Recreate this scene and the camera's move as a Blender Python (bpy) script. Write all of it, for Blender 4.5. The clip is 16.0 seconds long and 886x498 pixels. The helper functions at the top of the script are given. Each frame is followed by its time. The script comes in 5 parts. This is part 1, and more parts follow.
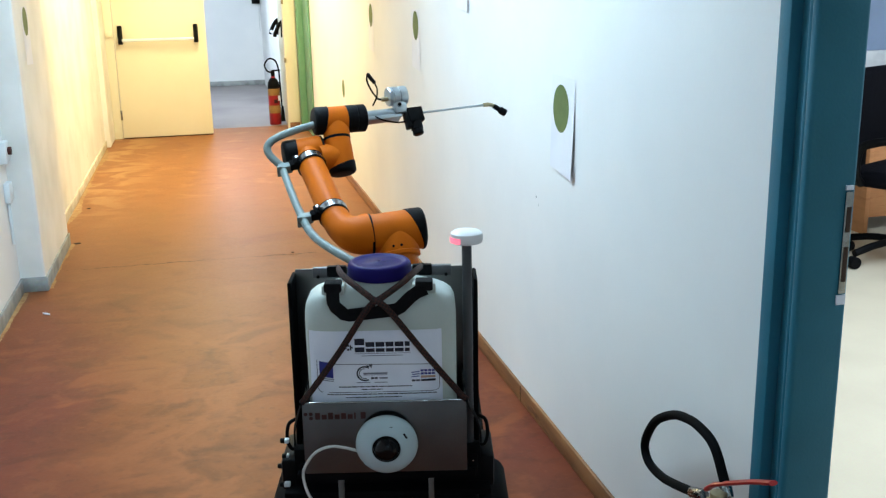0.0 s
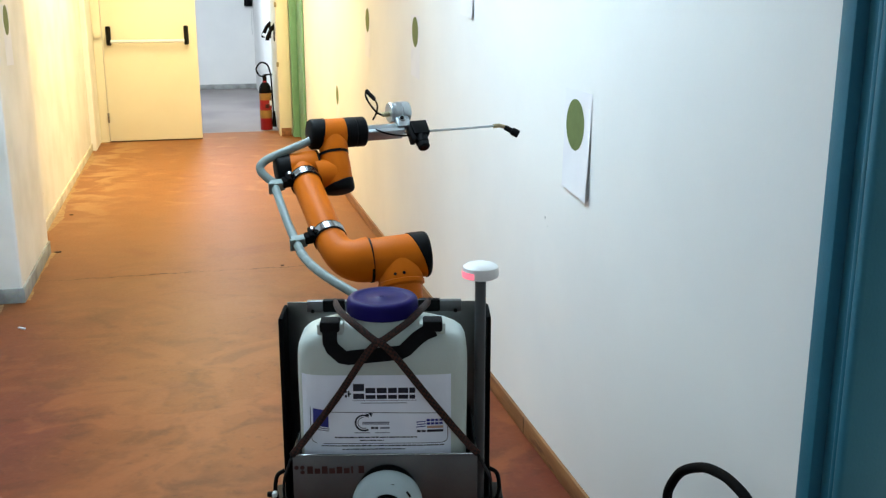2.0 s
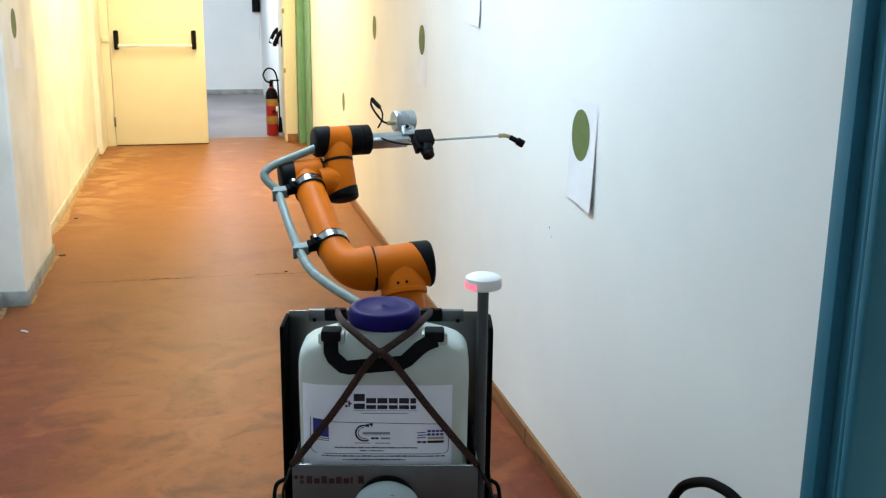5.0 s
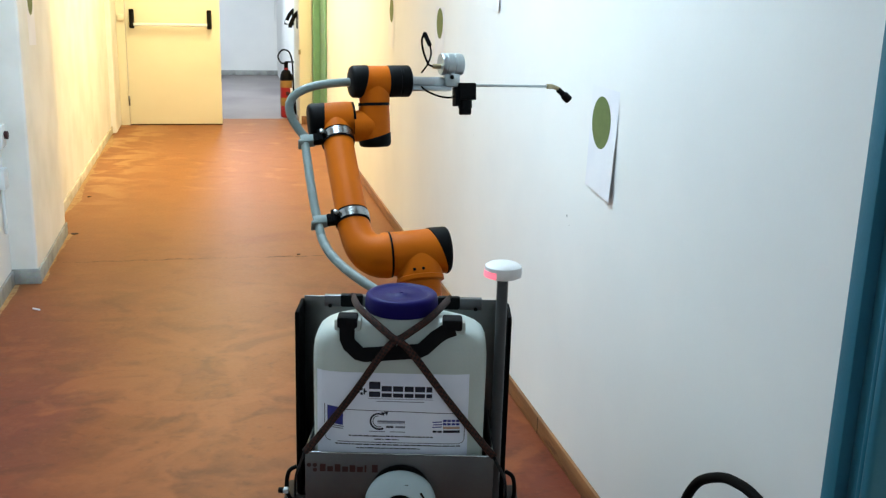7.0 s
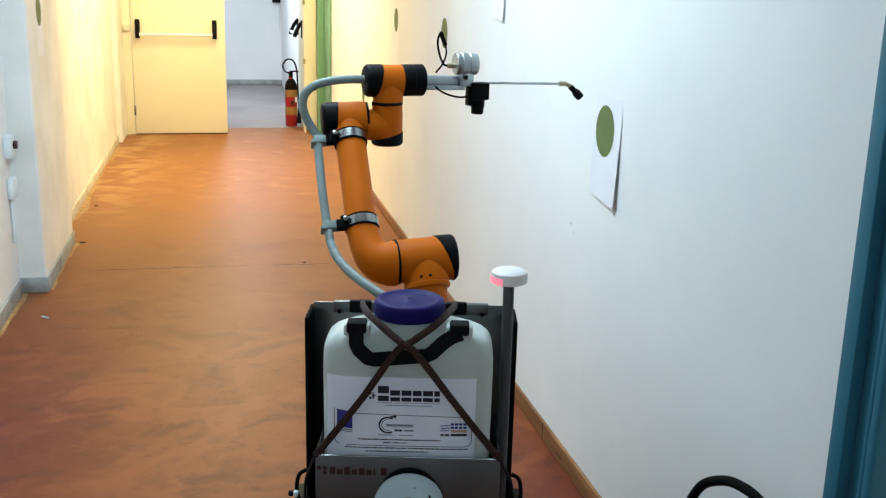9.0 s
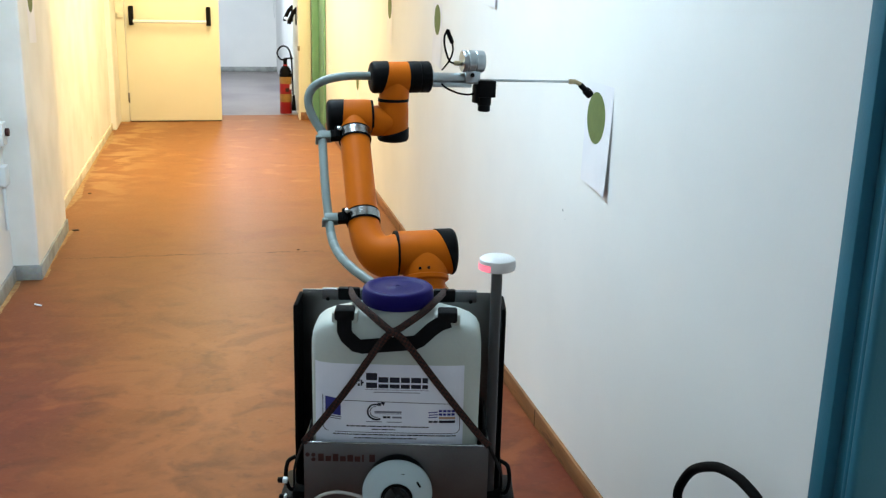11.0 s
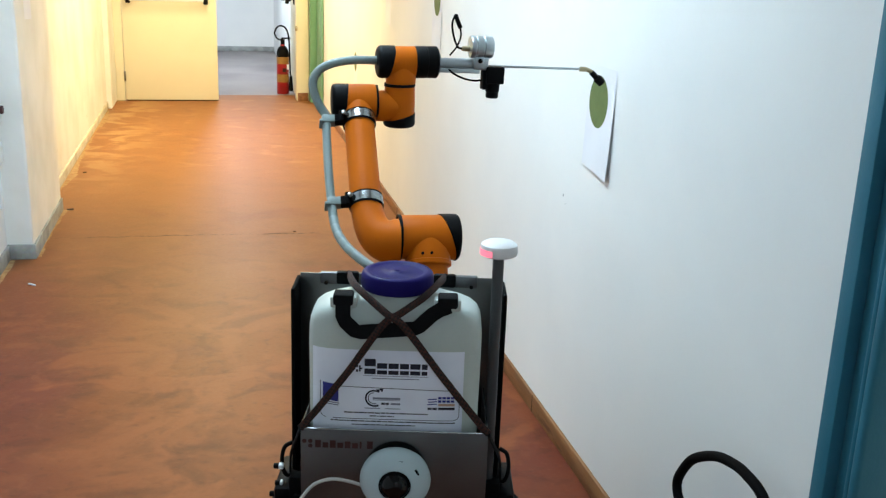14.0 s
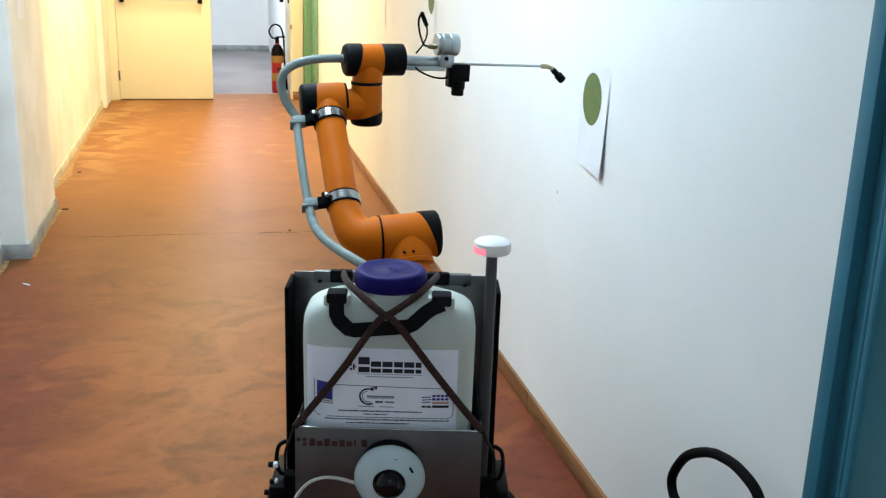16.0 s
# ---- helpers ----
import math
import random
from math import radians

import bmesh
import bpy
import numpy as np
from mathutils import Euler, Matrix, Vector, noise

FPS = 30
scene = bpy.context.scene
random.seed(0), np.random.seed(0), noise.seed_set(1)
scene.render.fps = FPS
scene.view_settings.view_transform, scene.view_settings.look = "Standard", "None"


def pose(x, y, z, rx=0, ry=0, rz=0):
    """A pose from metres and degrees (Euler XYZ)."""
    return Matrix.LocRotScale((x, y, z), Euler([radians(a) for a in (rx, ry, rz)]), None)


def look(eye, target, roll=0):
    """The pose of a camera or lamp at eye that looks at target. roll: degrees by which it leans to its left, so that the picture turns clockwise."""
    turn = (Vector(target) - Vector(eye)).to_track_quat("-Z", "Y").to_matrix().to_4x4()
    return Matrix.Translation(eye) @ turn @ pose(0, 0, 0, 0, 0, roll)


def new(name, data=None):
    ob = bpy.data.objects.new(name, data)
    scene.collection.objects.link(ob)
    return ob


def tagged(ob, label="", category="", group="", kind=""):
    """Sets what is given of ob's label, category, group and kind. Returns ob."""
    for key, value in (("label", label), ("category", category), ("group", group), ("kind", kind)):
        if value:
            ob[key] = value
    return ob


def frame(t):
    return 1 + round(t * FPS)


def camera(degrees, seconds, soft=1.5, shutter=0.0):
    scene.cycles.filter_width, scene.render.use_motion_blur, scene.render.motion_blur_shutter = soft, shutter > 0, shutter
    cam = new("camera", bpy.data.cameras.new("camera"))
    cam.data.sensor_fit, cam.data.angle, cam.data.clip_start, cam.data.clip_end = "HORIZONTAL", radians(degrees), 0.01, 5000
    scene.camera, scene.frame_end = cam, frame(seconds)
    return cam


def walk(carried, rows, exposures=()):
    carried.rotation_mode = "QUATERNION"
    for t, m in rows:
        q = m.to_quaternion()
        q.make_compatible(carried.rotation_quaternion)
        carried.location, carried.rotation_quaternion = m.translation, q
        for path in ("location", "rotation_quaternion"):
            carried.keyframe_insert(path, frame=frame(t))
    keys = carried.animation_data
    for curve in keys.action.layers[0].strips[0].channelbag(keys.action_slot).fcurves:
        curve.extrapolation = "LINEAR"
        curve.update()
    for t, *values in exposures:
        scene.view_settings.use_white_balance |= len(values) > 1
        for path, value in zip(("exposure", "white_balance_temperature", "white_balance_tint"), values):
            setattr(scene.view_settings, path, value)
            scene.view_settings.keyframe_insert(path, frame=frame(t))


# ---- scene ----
cam = camera(47.3, 16.0, 1.3)
PATH = [
    (0, (-0.063, 0.425, 1.570), (0.3734, 2.3067, 1.0533), -1.14),
    (0.5, (-0.102, 0.519, 1.572), (0.3944, 2.3878, 1.0615), -1.38),
    (1, (-0.085, 0.593, 1.568), (0.4021, 2.4655, 1.0636), -0.88),
    (1.5, (-0.052, 0.647, 1.567), (0.4110, 2.5263, 1.0623), -0.45),
    (2, (-0.050, 0.665, 1.564), (0.4087, 2.5445, 1.0583), -0.05),
    (2.5, (-0.048, 0.668, 1.565), (0.4041, 2.5490, 1.0594), 0.06),
    (3, (-0.046, 0.671, 1.566), (0.4062, 2.5536, 1.0649), 0.16),
    (3.5, (-0.041, 0.675, 1.565), (0.4129, 2.5583, 1.0696), 0.26),
    (4, (-0.041, 0.672, 1.568), (0.4100, 2.5575, 1.0755), 0.26),
    (6.5, (-0.052, 0.698, 1.564), (0.3916, 2.5828, 1.0626), 1.46),
    (7, (-0.053, 0.710, 1.562), (0.3761, 2.5925, 1.0412), 1.58),
    (7.5, (-0.061, 0.706, 1.559), (0.3698, 2.5868, 1.0319), 1.97),
    (8, (-0.067, 0.690, 1.564), (0.3638, 2.5713, 1.0405), 1.78),
    (8.5, (-0.070, 0.680, 1.567), (0.3542, 2.5662, 1.0556), 1.59),
    (9, (-0.067, 0.677, 1.568), (0.3554, 2.5652, 1.0629), 1.39),
    (9.5, (-0.060, 0.672, 1.568), (0.3697, 2.5571, 1.0583), 1.38),
    (12, (-0.051, 0.678, 1.567), (0.3762, 2.5566, 1.0322), 1.38),
    (12.5, (-0.052, 0.684, 1.563), (0.3756, 2.5626, 1.0271), 1.61),
    (13, (-0.055, 0.687, 1.566), (0.3750, 2.5629, 1.0210), 1.77),
    (13.5, (-0.055, 0.700, 1.563), (0.3779, 2.5724, 1.0089), 1.87),
    (14, (-0.054, 0.708, 1.562), (0.3818, 2.5770, 1.0003), 2.06),
    (14.5, (-0.053, 0.714, 1.561), (0.3892, 2.5808, 0.9948), 2.05),
    (15, (-0.052, 0.718, 1.559), (0.3956, 2.5827, 0.9921), 2.14),
    (15.5, (-0.052, 0.716, 1.559), (0.3959, 2.5807, 0.9926), 2.04),
    (16, (-0.049, 0.706, 1.562), (0.3940, 2.5726, 0.9969), 1.85),
]
EXPOSURES = [(0, 0.0, 6000, 10), (1, -0.12, 6100, 11), (2.2, -0.09, 6350, 12), (6.5, -0.08, 6350, 12), (9, -0.07, 6350, 12), (12.5, -0.04, 6350, 12), (14, 0.03, 6350, 12), (16, 0.08, 6350, 12)]
walk(cam, [(t, look(eye, target, roll)) for t, eye, target, roll in PATH], EXPOSURES)


# ---- world, light ----
world = bpy.data.worlds.new("world")
scene.world = world
world.use_nodes = True
world.node_tree.nodes["Background"].inputs[0].default_value = (0.75, 0.85, 1.0, 1)
world.node_tree.nodes["Background"].inputs[1].default_value = 0.02


def area(name, m, w, h, watts, rgb, spread=180):
    d = bpy.data.lights.new(name, "AREA")
    d.shape, d.size, d.size_y, d.energy, d.color = "RECTANGLE", w, h, watts, rgb
    d.spread = radians(spread)
    ob = new(name, d)
    ob.matrix_world = m
    return ob


COOL, WARM, DAY = (0.62, 0.86, 1.0), (1.0, 0.80, 0.40), (0.76, 0.89, 1.0)
area("lamp_corridor", pose(0.0, 4.0, 2.62), 0.5, 2.3, 64, COOL)
area("lamp_corridor", pose(0.0, 9.2, 2.62), 0.4, 2.6, 128, WARM)
area("lamp_hall", pose(0.1, 13.9, 2.62), 0.3, 1.2, 112, DAY)
area("lamp_office", pose(3.4, 2.9, 2.62), 1.2, 2.4, 165, DAY)
area("lamp_corridor", pose(0.0, -1.6, 2.62), 0.4, 1.6, 21, COOL)


# ---- materials ----
def material(name, rgb, rough=0.6, metal=0.0, var=0.12, scale=8.0, bump=0.0, bump_scale=60.0, rgb2=None, fine=0.05, spec=0.5, coat=0.0):
    """Principled surface with blotches at one scale and grain at a finer one."""
    m = bpy.data.materials.new(name)
    m.use_nodes = True
    nt = m.node_tree
    b = nt.nodes["Principled BSDF"]
    b.inputs["Metallic"].default_value = metal
    b.inputs["Specular IOR Level"].default_value = spec
    b.inputs["Coat Weight"].default_value = coat
    co = nt.nodes.new("ShaderNodeTexCoord")
    big = nt.nodes.new("ShaderNodeTexNoise")
    big.inputs["Scale"].default_value, big.inputs["Detail"].default_value = scale, 6
    small = nt.nodes.new("ShaderNodeTexNoise")
    small.inputs["Scale"].default_value, small.inputs["Detail"].default_value = bump_scale, 4
    for n in (big, small):
        nt.links.new(co.outputs["Object"], n.inputs["Vector"])
    mix = nt.nodes.new("ShaderNodeMix")
    mix.data_type = "RGBA"
    lo = rgb2 if rgb2 else tuple(c * (1 - 2 * var) for c in rgb)
    mix.inputs["A"].default_value = (*lo, 1)
    mix.inputs["B"].default_value = (*rgb, 1)
    ramp = nt.nodes.new("ShaderNodeMapRange")
    ramp.inputs["From Min"].default_value, ramp.inputs["From Max"].default_value = 0.34, 0.60
    nt.links.new(big.outputs["Fac"], ramp.inputs["Value"])
    nt.links.new(ramp.outputs["Result"], mix.inputs["Factor"])
    grain = nt.nodes.new("ShaderNodeMix")
    grain.data_type, grain.blend_type = "RGBA", "OVERLAY"
    grain.inputs["Factor"].default_value = fine
    nt.links.new(mix.outputs["Result"], grain.inputs["A"])
    nt.links.new(small.outputs["Color"], grain.inputs["B"])
    nt.links.new(grain.outputs["Result"], b.inputs["Base Color"])
    rr = nt.nodes.new("ShaderNodeMapRange")
    rr.inputs["To Min"].default_value, rr.inputs["To Max"].default_value = max(0.03, rough - 0.08), min(1.0, rough + 0.08)
    nt.links.new(small.outputs["Fac"], rr.inputs["Value"])
    nt.links.new(rr.outputs["Result"], b.inputs["Roughness"])
    if bump:
        bp = nt.nodes.new("ShaderNodeBump")
        bp.inputs["Strength"].default_value, bp.inputs["Distance"].default_value = bump, 0.004
        nt.links.new(small.outputs["Fac"], bp.inputs["Height"])
        nt.links.new(bp.outputs["Normal"], b.inputs["Normal"])
    return m


def floor_material():
    """Red-brown stained screed: maroon along the walls, worn tan down the middle, soft clouds and trowel marks; warm
    light at the far end is put into the colour.
    """
    m = material("stained_concrete", (0.158, 0.040, 0.024), 0.46, 0, 0.08, 0.9, 0.07, 60, (0.156, 0.038, 0.020), 0.08, 0.11)
    nt = m.node_tree
    b = nt.nodes["Principled BSDF"]
    last = b.inputs["Base Color"].links[0].from_socket
    co = nt.nodes["Texture Coordinate"]
    mp = nt.nodes.new("ShaderNodeMapping")
    mp.inputs["Scale"].default_value = (0.9, 1.1, 1)
    mp.inputs["Rotation"].default_value = (0, 0, 0.45)
    nt.links.new(co.outputs["Object"], mp.inputs["Vector"])

    def noise(scale, warp, detail=5):
        n = nt.nodes.new("ShaderNodeTexNoise")
        n.inputs["Scale"].default_value, n.inputs["Detail"].default_value, n.inputs["Roughness"].default_value, n.inputs["Distortion"].default_value = scale, detail, 0.5, warp
        nt.links.new(mp.outputs["Vector"], n.inputs["Vector"])
        return n.outputs["Fac"]

    def ranged(sock, lo, hi, amount):
        r = nt.nodes.new("ShaderNodeMapRange")
        r.interpolation_type = "SMOOTHSTEP"
        r.inputs["From Min"].default_value, r.inputs["From Max"].default_value, r.inputs["To Max"].default_value = lo, hi, amount
        nt.links.new(sock, r.inputs["Value"])
        return r.outputs["Result"]

    def calc(kind, a, c):
        n = nt.nodes.new("ShaderNodeMath")
        n.operation = kind
        for s, v in zip(n.inputs, (a, c)):
            if isinstance(v, float):
                s.default_value = v
            else:
                nt.links.new(v, s)
        return n.outputs[0]

    def tint(fac, rgb):
        nonlocal last
        x = nt.nodes.new("ShaderNodeMix")
        x.data_type = "RGBA"
        x.inputs["B"].default_value = (*rgb, 1)
        nt.links.new(fac, x.inputs["Factor"])
        nt.links.new(last, x.inputs["A"])
        last = x.outputs["Result"]

    sep = nt.nodes.new("ShaderNodeSeparateXYZ")
    nt.links.new(co.outputs["Object"], sep.inputs[0])
    lane = calc("ABSOLUTE", calc("ADD", sep.outputs["X"], 0.10), 0.0)
    lane = calc("SUBTRACT", lane, calc("MULTIPLY", noise(1.3, 0.6), 0.9))
    tint(ranged(calc("MULTIPLY", lane, -1.0), -0.22, 0.26, 0.9), (0.212, 0.065, 0.021))
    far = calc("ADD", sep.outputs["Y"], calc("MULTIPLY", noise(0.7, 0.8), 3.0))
    for scale, warp, lo, hi, rgb, amount in ((0.9, 0.5, 0.46, 0.66, (0.215, 0.065, 0.025), 0.5), (1.7, 1.0, 0.48, 0.70, (0.104, 0.031, 0.018), 0.5),
                                             (3.4, 0.8, 0.52, 0.68, (0.226, 0.072, 0.029), 0.5), (4.4, 0.9, 0.50, 0.68, (0.079, 0.023, 0.014), 0.45), (9, 1.0, 0.54, 0.70, (0.232, 0.077, 0.032), 0.4),
                                             (13, 0.8, 0.54, 0.72, (0.096, 0.029, 0.018), 0.4), (30, 0.3, 0.56, 0.74, (0.085, 0.026, 0.017), 0.35), (42, 0.5, 0.57, 0.74, (0.243, 0.083, 0.036), 0.3)):
        tint(ranged(noise(scale, warp), lo, hi, amount), rgb)
    patch = ranged(noise(0.75, 0.4), 0.45, 0.58, 1.0)
    trowel = noise(2.6, 0.8, 11)
    tint(calc("MULTIPLY", patch, ranged(trowel, 0.50, 0.58, 0.6)), (0.266, 0.084, 0.032))
    tint(calc("MULTIPLY", patch, ranged(trowel, 0.60, 0.70, 0.45)), (0.079, 0.022, 0.014))
    # far end lighter and yellower: the warm lamp's brightness painted into the floor colour
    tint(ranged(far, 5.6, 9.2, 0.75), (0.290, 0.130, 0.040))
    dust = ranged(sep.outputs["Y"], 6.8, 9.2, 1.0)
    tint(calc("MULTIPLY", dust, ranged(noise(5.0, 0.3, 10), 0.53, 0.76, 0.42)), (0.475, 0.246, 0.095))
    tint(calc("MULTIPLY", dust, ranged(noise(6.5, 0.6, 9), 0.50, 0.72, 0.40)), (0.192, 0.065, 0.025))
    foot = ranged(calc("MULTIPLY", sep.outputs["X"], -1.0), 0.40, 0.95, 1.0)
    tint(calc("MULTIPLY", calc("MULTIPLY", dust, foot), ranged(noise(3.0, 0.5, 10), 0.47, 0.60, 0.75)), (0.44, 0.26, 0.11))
    tint(ranged(noise(1.9, 0.5, 7), 0.60, 0.74, 0.35), (0.169, 0.051, 0.027))
    nt.links.new(last, b.inputs["Base Color"])
    return m


def wood_material(name, light, dark, scale=3.0, stretch=(1, 12, 12)):
    """Softwood or veneer with grain along its own length and a few knots."""
    m = material(name, light, 0.5, 0, 0.1, 5, 0.05, 90)
    nt = m.node_tree
    b = nt.nodes["Principled BSDF"]
    last = b.inputs["Base Color"].links[0].from_socket
    mp = nt.nodes.new("ShaderNodeMapping")
    mp.inputs["Scale"].default_value = stretch
    nt.links.new(nt.nodes["Texture Coordinate"].outputs["Object"], mp.inputs["Vector"])
    for sc, lo, hi, amount in ((scale, 0.42, 0.62, 0.6), (scale * 2.2, 0.62, 0.68, 0.9)):
        n = nt.nodes.new("ShaderNodeTexNoise")
        n.inputs["Scale"].default_value, n.inputs["Detail"].default_value = sc, 5
        nt.links.new(mp.outputs["Vector"], n.inputs["Vector"])
        r = nt.nodes.new("ShaderNodeMapRange")
        r.inputs["From Min"].default_value, r.inputs["From Max"].default_value, r.inputs["To Max"].default_value = lo, hi, amount
        nt.links.new(n.outputs["Fac"], r.inputs["Value"])
        x = nt.nodes.new("ShaderNodeMix")
        x.data_type = "RGBA"
        x.inputs["B"].default_value = (*dark, 1)
        nt.links.new(r.outputs["Result"], x.inputs["Factor"])
        nt.links.new(last, x.inputs["A"])
        last = x.outputs["Result"]
    nt.links.new(last, b.inputs["Base Color"])
    return m


def braid_material(name, light, dark, scale):
    m = material(name, light, 0.85, 0, 0.2, 200, 0.3, 400)
    nt = m.node_tree
    b = nt.nodes["Principled BSDF"]
    last = b.inputs["Base Color"].links[0].from_socket
    w = nt.nodes.new("ShaderNodeTexChecker")
    w.inputs["Scale"].default_value = scale
    mp = nt.nodes.new("ShaderNodeMapping")
    mp.inputs["Rotation"].default_value = (0, radians(20), 0)
    nt.links.new(nt.nodes["Texture Coordinate"].outputs["Object"], mp.inputs["Vector"])
    nt.links.new(mp.outputs["Vector"], w.inputs["Vector"])
    x = nt.nodes.new("ShaderNodeMix")
    x.data_type = "RGBA"
    x.inputs["B"].default_value = (*dark, 1)
    nt.links.new(w.outputs["Fac"], x.inputs["Factor"])
    nt.links.new(last, x.inputs["A"])
    nt.links.new(x.outputs["Result"], b.inputs["Base Color"])
    return m


def glowing(name, rgb, strength):
    m = bpy.data.materials.new(name)
    m.use_nodes = True
    b = m.node_tree.nodes["Principled BSDF"]
    b.inputs["Base Color"].default_value = (*rgb, 1)
    b.inputs["Emission Color"].default_value = (*rgb, 1)
    b.inputs["Emission Strength"].default_value = strength
    return m


PLASTER = material("white_plaster", (0.80, 0.80, 0.78), 0.75, 0, 0.02, 1.1, 0.06, 70, (0.735, 0.74, 0.73), 0.05, 0.3)
PLASTER_OLD = material("worn_white_plaster", (0.80, 0.79, 0.75), 0.75, 0, 0.04, 3.0, 0.14, 30, (0.70, 0.69, 0.64), 0.06, 0.3)
CEILING = material("ceiling_paint", (0.78, 0.78, 0.76), 0.85, 0, 0.02, 2, 0.1, 90)
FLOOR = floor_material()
HALL_FLOOR = material("grey_concrete", (0.215, 0.185, 0.18), 0.4, 0, 0.1, 1.2, 0.1, 50, (0.135, 0.115, 0.115), 0.12)
OFFICE_FLOOR = material("beige_vinyl", (0.62, 0.54, 0.40), 0.4, 0, 0.03, 3, 0.0, 150, (0.58, 0.50, 0.37), 0.1)
SKIRT = material("pale_cement", (0.66, 0.62, 0.52), 0.75, 0, 0.12, 7, 0.3, 60, (0.50, 0.45, 0.34), 0.12)
CEMENT = material("cement_skirting", (0.34, 0.36, 0.35), 0.7, 0, 0.15, 9, 0.4, 60, (0.22, 0.23, 0.22), 0.15)
DARK = material("dark_joint", (0.06, 0.035, 0.025), 0.9)
PINE = wood_material("varnished_pine", (0.30, 0.135, 0.05), (0.13, 0.05, 0.02), 2.2, (12, 1.2, 12))
VENEER = wood_material("beech_veneer", (0.55, 0.24, 0.09), (0.42, 0.17, 0.06), 1.5, (2, 2, 14))
TEAL = material("teal_enamel", (0.034, 0.160, 0.232), 0.5, 0, 0.06, 5, 0.12, 160, (0.030, 0.143, 0.207), 0.06, 0.22)
GREEN = material("green_enamel", (0.16, 0.36, 0.22), 0.45, 0, 0.06, 5, 0.1, 120, None, 0.05)
CREAM = material("cream_enamel", (0.78, 0.745, 0.58), 0.5, 0, 0.02, 2, 0.05, 60, (0.75, 0.715, 0.55), 0.03)
STEEL = material("brushed_steel", (0.150, 0.152, 0.156), 0.48, 1.0, 0.08, 6, 0.05, 220, (0.118, 0.120, 0.124), 0.08)
ALU = material("aluminium", (0.42, 0.46, 0.48), 0.38, 1.0, 0.06, 20, 0.03, 200)
ZINC = material("zinc_clip", (0.30, 0.31, 0.31), 0.25, 1.0, 0.1, 40, 0.1, 150)
MAST = material("dark_grey_paint", (0.042, 0.043, 0.046), 0.45, 0, 0.05, 20, 0.05, 200)
PLATE = material("dark_brushed_steel", (0.17, 0.178, 0.17), 0.34, 1.0, 0.08, 6, 0.05, 220, (0.13, 0.135, 0.13), 0.08)
BRASS = material("brass", (0.42, 0.36, 0.22), 0.4, 1.0, 0.1, 60, 0.1, 200)
BLACK = material("black_plastic", (0.003, 0.003, 0.0035), 0.55, 0, 0.1, 30, 0.06, 300, None, 0.05, 0.09)
BLACK_METAL = material("black_powder_coat", (0.003, 0.003, 0.0034), 0.8, 0, 0.1, 12, 0.12, 400, None, 0.05, 0.07)
RUBBER = material("black_rubber", (0.003, 0.003, 0.0035), 0.85, 0, 0.15, 20, 0.2, 200, None, 0.05, 0.09)
ORANGE = material("orange_paint", (0.58, 0.128, 0.002), 0.50, 0, 0.03, 10, 0.12, 420, (0.52, 0.113, 0.002), 0.04, 0.11)
CONDUIT = material("grey_conduit", (0.185, 0.235, 0.225), 0.5, 0, 0.08, 12, 0.1, 250)
HDPE = material("natural_polyethylene", (0.53, 0.585, 0.55), 0.45, 0, 0.04, 5, 0.10, 160, (0.47, 0.52, 0.49), 0.04)
HDPE.node_tree.nodes["Principled BSDF"].inputs["Subsurface Weight"].default_value = 0.25
HDPE.node_tree.nodes["Principled BSDF"].inputs["Subsurface Radius"].default_value = (0.02, 0.02, 0.02)
VIOLET = material("violet_plastic", (0.009, 0.005, 0.100), 0.5, 0, 0.06, 15, 0.05, 200, None, 0.05, 0.10)
WHITE = material("white_plastic", (0.74, 0.80, 0.82), 0.38, 0, 0.02, 10, 0.02, 200)
SHELL = material("pale_grey_plastic", (0.46, 0.58, 0.62), 0.42, 0, 0.02, 10, 0.02, 200)
PUCK = material("white_puck_plastic", (0.84, 0.84, 0.84), 0.4, 0, 0.02, 10, 0.02, 200)
THIN_PAPER = material("thin_print_paper", (0.78, 0.78, 0.81), 0.8, 0, 0.02, 6, 0.08, 120, (0.74, 0.74, 0.78), 0.02, 0.3)
PAPER = material("white_paper", (0.83, 0.86, 0.95), 0.75, 0, 0.02, 9, 0.12, 60, (0.74, 0.78, 0.89), 0.03)
OLIVE = material("olive_print", (0.105, 0.155, 0.045), 0.7, 0, 0.06, 30, 0.03, 200)
NAVY = material("navy_ink", (0.009, 0.010, 0.028), 0.6)
BLUE_INK = material("blue_ink", (0.03, 0.035, 0.26), 0.6)
GREY_INK = material("grey_ink", (0.22, 0.23, 0.30), 0.7)
PEACH_INK = material("peach_ink", (0.55, 0.36, 0.28), 0.7)
RED_INK = material("dark_red_ink", (0.040, 0.004, 0.004), 0.5)
RED = material("red_enamel", (0.30, 0.008, 0.010), 0.35, 0, 0.05, 12, 0.02, 90)
GOLD = material("yellow_label", (0.30, 0.16, 0.03), 0.5, 0, 0.1, 30)
CORD = braid_material("brown_braid", (0.058, 0.015, 0.009), (0.010, 0.005, 0.004), 210)
WEB = material("black_webbing", (0.006, 0.006, 0.007), 0.9, 0, 0.1, 60, 0.3, 500, None, 0.05, 0.2)
CABLE = material("white_cable", (0.66, 0.68, 0.66), 0.5)
LENS = material("smoked_dome", (0.004, 0.004, 0.005), 0.10, 0, 0.0, 10, 0, 50, None, 0.0, 0.25)
RED_LED = glowing("red_led", (1.0, 0.16, 0.22), 1.3)
TUBE_COOL = glowing("cool_diffuser", (0.85, 0.95, 1.0), 3.0)
TUBE_WARM = glowing("warm_diffuser", (1.0, 0.75, 0.4), 3.0)
